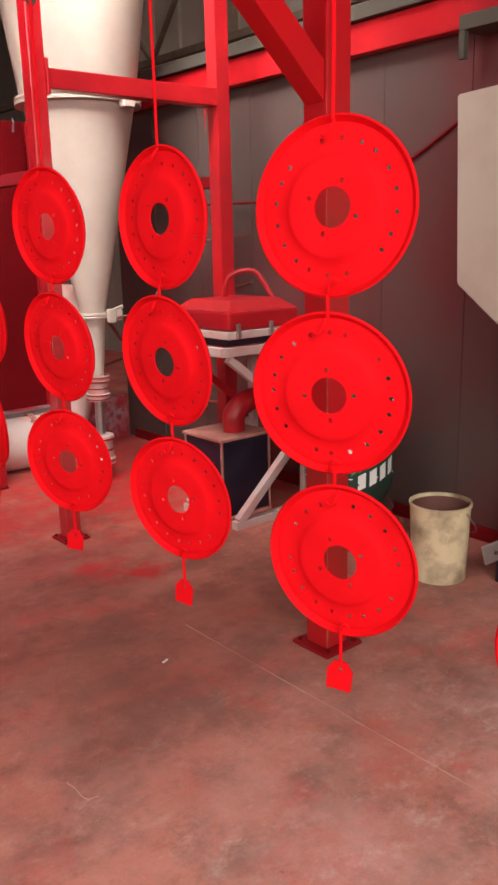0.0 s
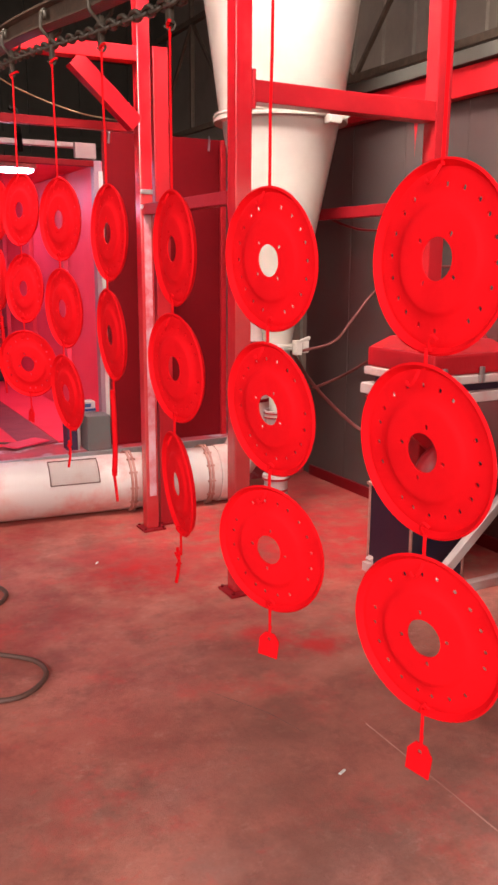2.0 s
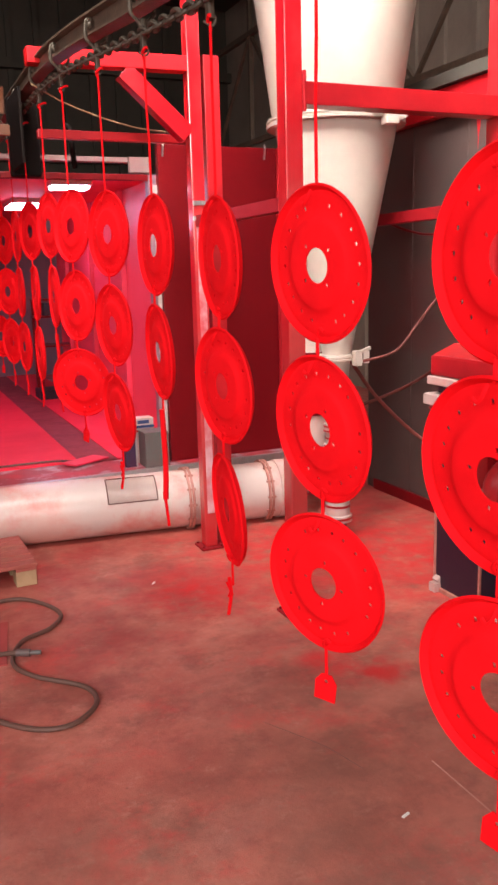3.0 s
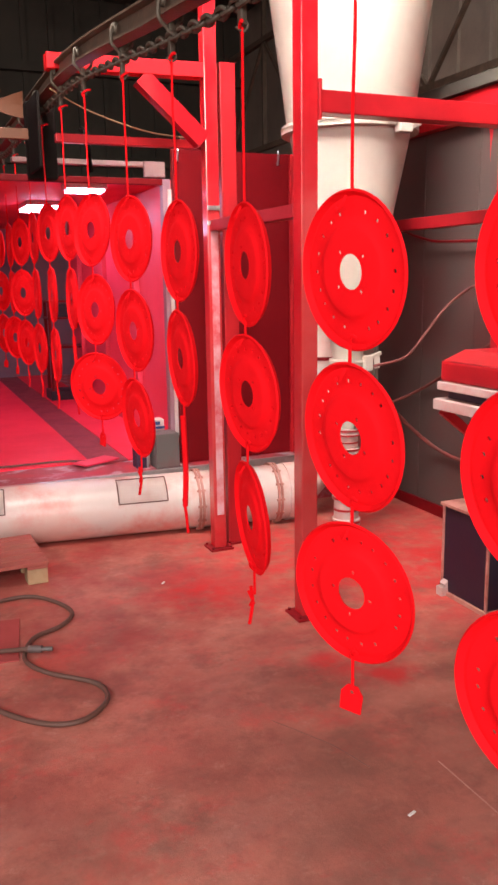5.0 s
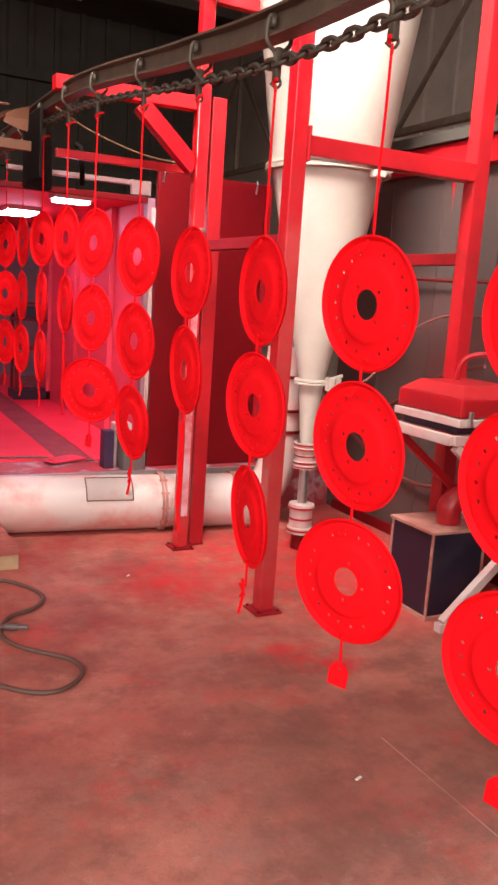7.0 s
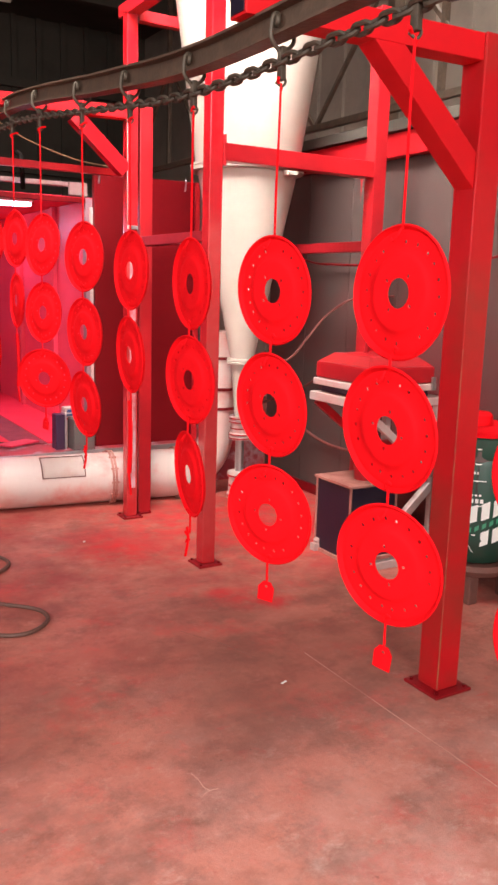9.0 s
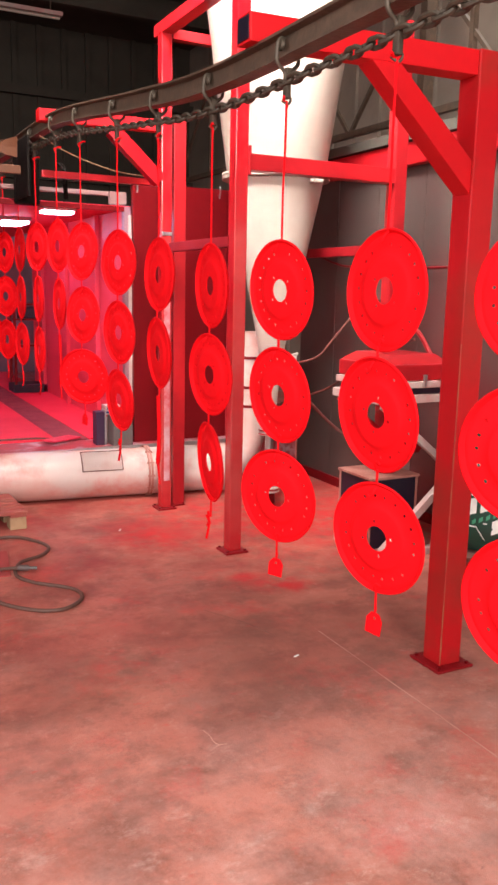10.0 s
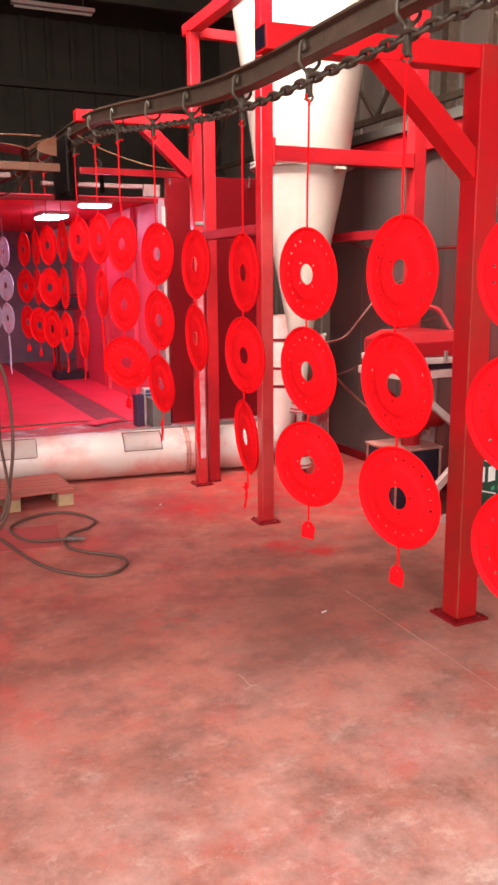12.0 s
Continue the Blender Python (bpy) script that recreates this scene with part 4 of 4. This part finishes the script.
part("bracket", bar(bmesh.new(), (-0.16, 0.16, 0.15), (0.06, 0.06, 0.21), 0.012, 0.085), STEEL, skid, "bolted bare steel strip")
for k in (0.2, 0.5, 0.8):
    part("bolt", lathe(bmesh.new(), ((0, 0.01), (0.009, 0.01), (0.009, 0)), 6, Matrix.Translation((-0.16 + 0.22 * k, 0.152 - 0.1 * k, 0.15 + 0.06 * k)) @ pose(0, 0, 0, 90)), RAIL, skid)
dark_post = tagged(part("wall_post", a_box(1.24, 1.335, -0.06, 0.02, 0, 2.28, bevel=0.004), DARK_RED), label="dark red steel post against the wall", category="post")

pal = empty("pallet", pose(-1.487, 2.79, 0, 0, 0, 2), label="wooden pallet dusted with red powder, lying on the floor", category="pallet")
for k in range(6):
    part("plank", a_box(-0.40, 0.40, -0.245 + 0.0835 * k, -0.173 + 0.0835 * k, 0.096, 0.115, bevel=0.004), WOOD, pal)
for x in (-0.345, 0, 0.345):
    part("stringer", a_box(x - 0.05, x + 0.05, -0.242, 0.242, 0.079, 0.0955, bevel=0.003), WOOD, pal)
    for y in (-0.185, 0, 0.185):
        part("block", a_box(x - 0.05, x + 0.05, y - 0.05, y + 0.05, 0.0, 0.0785, bevel=0.005), WOOD_END, pal, "raw wooden block")

# ---- hose ----
hose_pts = [(-1.66, 2.27), (-1.72, 2.15), (-1.64, 2.0), (-1.57, 1.68), (-1.48, 1.4), (-1.34, 1.22), (-1.21, 1.18), (-1.1, 1.28), (-1.11, 1.42), (-1.26, 1.58), (-1.32, 1.73), (-1.26, 1.91), (-1.13, 1.99), (-1.06, 2.11), (-1.1, 2.26), (-1.21, 2.39), (-1.39, 2.37), (-1.54, 2.22), (-1.55, 2.05), (-1.48, 1.88), (-1.29, 1.77)]
hose = empty("air_hose", label="dark rubber air hose lying in loops on the floor", category="hose")
part("tube", tube(bmesh.new(), smooth_line([(x, y, 0.012 + (0.02 if k == len(hose_pts) - 1 else 0)) for k, (x, y) in enumerate(hose_pts)], 8), 0.0095, 8), RUBBER, hose, "", True)
part("riser", tube(bmesh.new(), smooth_line([(-1.66, 2.27, 0.012), (-1.57, 2.31, 0.07), (-1.51, 2.32, 0.31), (-1.485, 2.32, 0.52), (-1.49, 2.32, 0.78), (-1.53, 2.32, 0.98), (-1.62, 2.33, 1.12), (-1.80, 2.35, 1.22), (-2.0, 2.4, 1.1), (-2.05, 2.4, 0.5), (-2.0, 2.4, 0.012)], 6), 0.011, 8), RUBBER, hose, "", True)
part("second_riser", tube(bmesh.new(), smooth_line([(-1.95, 2.36, 1.13), (-1.72, 2.31, 1.02), (-1.60, 2.30, 0.92), (-1.565, 2.30, 0.72), (-1.56, 2.30, 0.51), (-1.54, 2.29, 0.31), (-1.535, 2.27, 0.15), (-1.60, 2.2, 0.03), (-1.7, 2.12, 0.012), (-1.9, 1.95, 0.012), (-2.4, 1.8, 0.012)], 6), 0.009, 8), RUBBER, hose, "", True)
part("fitting", tube(tube(bmesh.new(), [(-1.30, 1.775, 0.032), (-1.25, 1.755, 0.03)], 0.016, 10), [(-1.25, 1.755, 0.03), (-1.21, 1.74, 0.03)], 0.010, 8), GREYBOX, hose, "dull steel quick coupling", True)

# ---- sieve table ----
table = empty("sieve_table", pose(0.025, 0, 0), label="white steel frame table carrying a red sieve machine", category="table")
bm = bmesh.new()
for a, b in (((0.50, 1.62), (1.04, 1.62)), ((0.50, 1.18), (1.04, 1.18)), ((0.50, 1.62), (0.50, 1.18)), ((1.04, 1.62), (1.04, 1.18))):
    bar(bm, (*a, 0.91), (*b, 0.91), 0.04, 0.045)
part("top_frame", bm, WHITE, table)
for y in (1.18, 1.60):
    part("leg", bar(bmesh.new(), (1.03, y, 0), (1.03, y, 0.885), 0.04, 0.04), WHITE, table)
    part("brace", bar(bmesh.new(), (0.56, y, 0.04), (1.01, y, 0.44), 0.04, 0.045), WHITE, table)
    part("upper_brace", bar(bmesh.new(), (0.52, y, 0.88), (1.01, y, 0.50), 0.035, 0.04), RED if y > 1.3 else WHITE, table)
    part("foot", bar(bmesh.new(), (0.53, y, 0.022), (1.01, y, 0.022), 0.045, 0.044), WHITE, table)
sieve = empty("sieve_machine", pose(0.848, 1.40, 0.935), label="red rectangular sieve machine with a domed lid and clamps", category="machine")
part("tray", a_box(-0.31, 0.17, -0.24, 0.24, 0.035, 0.072, bevel=0.006), WHITE, sieve, "white lower tray")
part("body", a_box(-0.30, 0.16, -0.23, 0.23, 0.075, 0.165, bevel=0.012), RED, sieve)
bm = a_box(-0.29, 0.15, -0.22, 0.22, 0.166, 0.215)
for v in bm.verts:
    if v.co.z > 0.2:
        v.co.x = -0.07 + (v.co.x + 0.07) * 0.72
        v.co.y *= 0.72
part("lid", bm, RED, sieve)
part("hose_ring", tube(bmesh.new(), smooth_line([(-0.06, 0.1, 0.2), (-0.05, 0.06, 0.32), (0.05, -0.02, 0.34), (0.11, -0.1, 0.2)], 8), 0.014, 8), RED, sieve, "", True)
part("motor_elbow", tube(bmesh.new(), smooth_line([(-0.08, 0.02, -0.485), (-0.08, 0.02, -0.40), (0.0, 0.02, -0.34), (0.13, 0.02, -0.33)], 6), 0.06, 16), RED, sieve, "", True)
part("cradle", a_box(-0.28, 0.15, -0.20, 0.20, -0.002, 0.034, bevel=0.006), BLACK, sieve, "dark cradle under the tray")
for x in (-0.27, -0.06, 0.12):
    part("clamp", a_box(x, x + 0.02, -0.262, -0.246, 0.04, 0.11, bevel=0.003), STEEL, sieve)

crate = empty("powder_bin", pose(0.74, 1.46, 0, 0, 0, 0), label="dark painted steel bin with a pale rusty rim", category="bin")
part("body", a_box(-0.15, 0.17, -0.15, 0.16, 0.02, 0.43, bevel=0.006), BLACK, crate)
part("rim", a_box(-0.165, 0.185, -0.165, 0.175, 0.431, 0.446, bevel=0.003), RIM, crate, "pale dusty rim")
part("base", a_box(-0.16, 0.18, -0.16, 0.17, 0.0, 0.02, bevel=0.003), RIM, crate)
for x, y in ((-0.151, -0.151), (0.171, -0.151), (-0.151, 0.161)):
    part("edge_strip", a_box(x - 0.006, x + 0.006, y - 0.006, y + 0.006, 0.022, 0.43, bevel=0.002), RIM, crate, "worn pale edge")

# ---- drum, pail, hopper ----
drum = empty("drum", pose(0.905, 0.72, 0), label="dark green printed steel drum on a wheeled stand", category="drum")
part("shell", lathe(bmesh.new(), ((0.0, 0.20), (0.16, 0.20), (0.205, 0.26), (0.215, 0.33), (0.215, 0.70), (0.208, 0.72), (0.215, 0.74), (0.215, 0.82), (0.20, 0.835), (0, 0.835)), 40), GREEN, drum, "", True)
part("lid", lathe(bmesh.new(), ((0.0, 0.86), (0.19, 0.862), (0.222, 0.85), (0.222, 0.83), (0.2, 0.837)), 40), POWDER, drum, "red dusted lid", True)
part("stand", lathe(bmesh.new(), ((0.0, 0.19), (0.20, 0.19), (0.22, 0.17), (0.20, 0.14), (0.0, 0.14)), 32), RUST, drum, "brown wooden dolly", True)
for k in range(4):
    a = math.pi / 4 + k * math.pi / 2
    part("foot", a_box(-0.03, 0.03, -0.03, 0.03, 0, 0.14, bevel=0.01, m=Matrix.Translation((0.17 * math.cos(a), 0.18 * math.sin(a), 0))), RUST, drum)
pail = empty("plastic_pail", pose(0.84, 0.13, 0), label="cream plastic pail smeared brown, open at the top", category="bucket")
part("body", lathe(bmesh.new(), ((0, 0.004), (0.116, 0.0), (0.128, 0.322), (0.133, 0.324), (0.133, 0.336), (0.124, 0.336), (0.122, 0.32), (0.112, 0.012), (0, 0.012)), 40), PAIL, pail, "", True)
part("contents", lathe(bmesh.new(), ((0, 0.23), (0.1185, 0.232)), 32), RUST, pail, "dried brown residue")
part("stain", lathe(bmesh.new(), ((0.1215, 0.322), (0.1205, 0.29), (0.1185, 0.235)), 32), RUST, pail, "", True)
part("handle", tube(bmesh.new(), smooth_line([(0.0, 0.134, 0.31), (0.06, 0.14, 0.24), (0.12, 0.09, 0.19), (0.145, 0.0, 0.17), (0.12, -0.09, 0.19), (0.06, -0.14, 0.24), (0.0, -0.134, 0.31)], 5), 0.003, 6), STEEL, pail, "", True)
part("knob", lathe(bmesh.new(), ((0.0, 0.93), (0.04, 0.925), (0.055, 0.91), (0.06, 0.863), (0.0, 0.862)), 24), POWDER, drum, "red dusted cap", True)


def wrap(a0, a1, z0, z1, slope, material, name, r=0.2172):
    """A printed patch on the drum, from angle a0 to a1 in degrees; slope shifts its height along the way."""
    bm = bmesh.new()
    n = 6
    lo, hi = [], []
    for k in range(n + 1):
        a = radians(a0 + (a1 - a0) * k / n)
        for row, z in ((lo, z0), (hi, z1)):
            zz = z + slope * k / n
            rr = r if zz > 0.33 else r - 0.011 * (0.33 - zz) / 0.07
            row.append(bm.verts.new((rr * math.cos(a), rr * math.sin(a), zz)))
    for k in range(n):
        bm.faces.new((lo[k], lo[k + 1], hi[k + 1], hi[k]))
    part(name, bm, material, drum)


for z in (0.355, 0.772, 0.70):
    wrap(120, 330, z, z + 0.006, 0, PRINT, "ring_line")
wrap(120, 330, 0.712, 0.765, 0, GREYBOX, "grey_band")
wrap(152, 179, 0.365, 0.55, 0, PRINT, "paper_label")


def letter_bars(a0, z0, n, tall, rise):
    """A slanting row of thick white blocks for lettering that is not reproduced."""
    for k in range(n):
        a, z = a0 + 15 * k, z0 + rise * k
        wrap(a, a + 10, z, z + tall, 0.016, PRINT, "bar")


wrap(120, 330, 0.50, 0.692, 0, SLATE, "dark_panel", 0.2164)
letter_bars(188, 0.375, 5, 0.082, 0.018)
letter_bars(234, 0.300, 4, 0.072, 0.018)
for k in range(6):
    wrap(200 + 6 * k, 204 + 6 * k, 0.515, 0.535, 0, PRINT, "bar")
    wrap(203 + 5 * k, 206 + 5 * k, 0.548, 0.558, 0, PRINT, "bar")
    wrap(204 + 4 * k, 206 + 4 * k, 0.655, 0.668, 0, PRINT, "bar")
    wrap(208 + 9 * k, 213 + 9 * k, 0.345 + 0.014 * k, 0.368 + 0.014 * k, 0.014, LEAF, "bar")
wrap(196, 216, 0.505, 0.510, -0.02, PRINT, "line")
wrap(216, 236, 0.485, 0.490, 0.02, PRINT, "line")
wrap(196, 236, 0.62, 0.625, 0, PRINT, "line")
wrap(150, 214, 0.335, 0.341, 0.0, PRINT, "line")
wrap(214, 226, 0.335, 0.341, -0.07, PRINT, "line")
hop = empty("white_hopper", pose(0, 0, 0), label="ivory sheet metal hopper with a slanting underside", category="hopper")
bm = bmesh.new()
pts = ((0.20, 1.97), (0.17, 1.24), (-0.45, 0.76), (-1.2, 0.76), (-1.2, 2.05))
f = [bm.verts.new((0.95, y, z)) for y, z in pts]
g = [bm.verts.new((1.32, y, z)) for y, z in pts]
bm.faces.new(f)
bm.faces.new(g[::-1])
for k in range(5):
    j = (k + 1) % 5
    bm.faces.new((f[k], g[k], g[j], f[j]))
bmesh.ops.recalc_face_normals(bm, faces=bm.faces)
bmesh.ops.bevel(bm, geom=list(bm.edges), offset=0.006, segments=2, affect="EDGES")
part("body", bm, HOPPER, hop)
for y in (-0.25, -1.0):
    part("leg", a_box(1.24, 1.30, y - 0.03, y + 0.03, 0, 1.2, bevel=0.004), DARK_RED, hop)


# ---- scuffs, cable on the booth floor ----
for pts in ([(-1.052, -0.045), (-1.046, -0.085), (-1.049, -0.125), (-1.040, -0.150)], [(-1.075, -0.165), (-1.045, -0.150), (-1.015, -0.152)], [(-0.62, 0.93), (-0.55, 0.80), (-0.50, 0.70), (-0.46, 0.56)]):
    structure("floor_scratch", tube(bmesh.new(), smooth_line([(x, y, -0.0012) for x, y in pts], 4), 0.0022, 6), JOINT if pts[0][1] < 0.5 else RUST, "fine scratch in the concrete")
edge_cable = empty("booth_cable", label="thin dark cable lying across the booth floor", category="cable")
part("tube", tube(bmesh.new(), smooth_line([(-2.3, 3.80, 0.338), (-1.5, 3.79, 0.338), (-1.0, 3.80, 0.338), (-0.75, 3.79, 0.338), (-0.62, 3.72, 0.336)], 6), 0.007, 8), RUBBER, edge_cable, "", True)
drop_hose = empty("drop_hose", label="short dark hose hanging beside the booth opening", category="hose")
part("tube", tube(bmesh.new(), smooth_line([(-0.62, 3.40, 2.30), (-0.60, 3.36, 2.27), (-0.60, 3.34, 2.20), (-0.575, 3.42, 2.13), (-0.56, 3.472, 2.09)], 6), 0.016, 10), MATT, drop_hose, "", True)


# ---- what moves ----
def motions():
    """The conveyor runs slowly towards the near end with all that hangs on it."""
    for t, y0 in STRINGS:
        rows = []
        for k in range(13):
            p = on_line(y0 - run_at(k))
            rows.append((float(k), pose(p.x, p.y, p.z)))
        walk(t, rows)
    for o, y0, turn in LINKS:
        rows = []
        for k in range(0, 13, 3):
            y = y0 - run_at(k)
            p, q = on_line(y - 0.03), on_line(y + 0.03)
            c = (p + q) / 2
            rows.append((float(k), pose(c.x, c.y, c.z + 2.09, math.degrees(math.atan2(q.z - p.z, q.y - p.y)), turn, 0)))
        walk(o, rows)


motions()
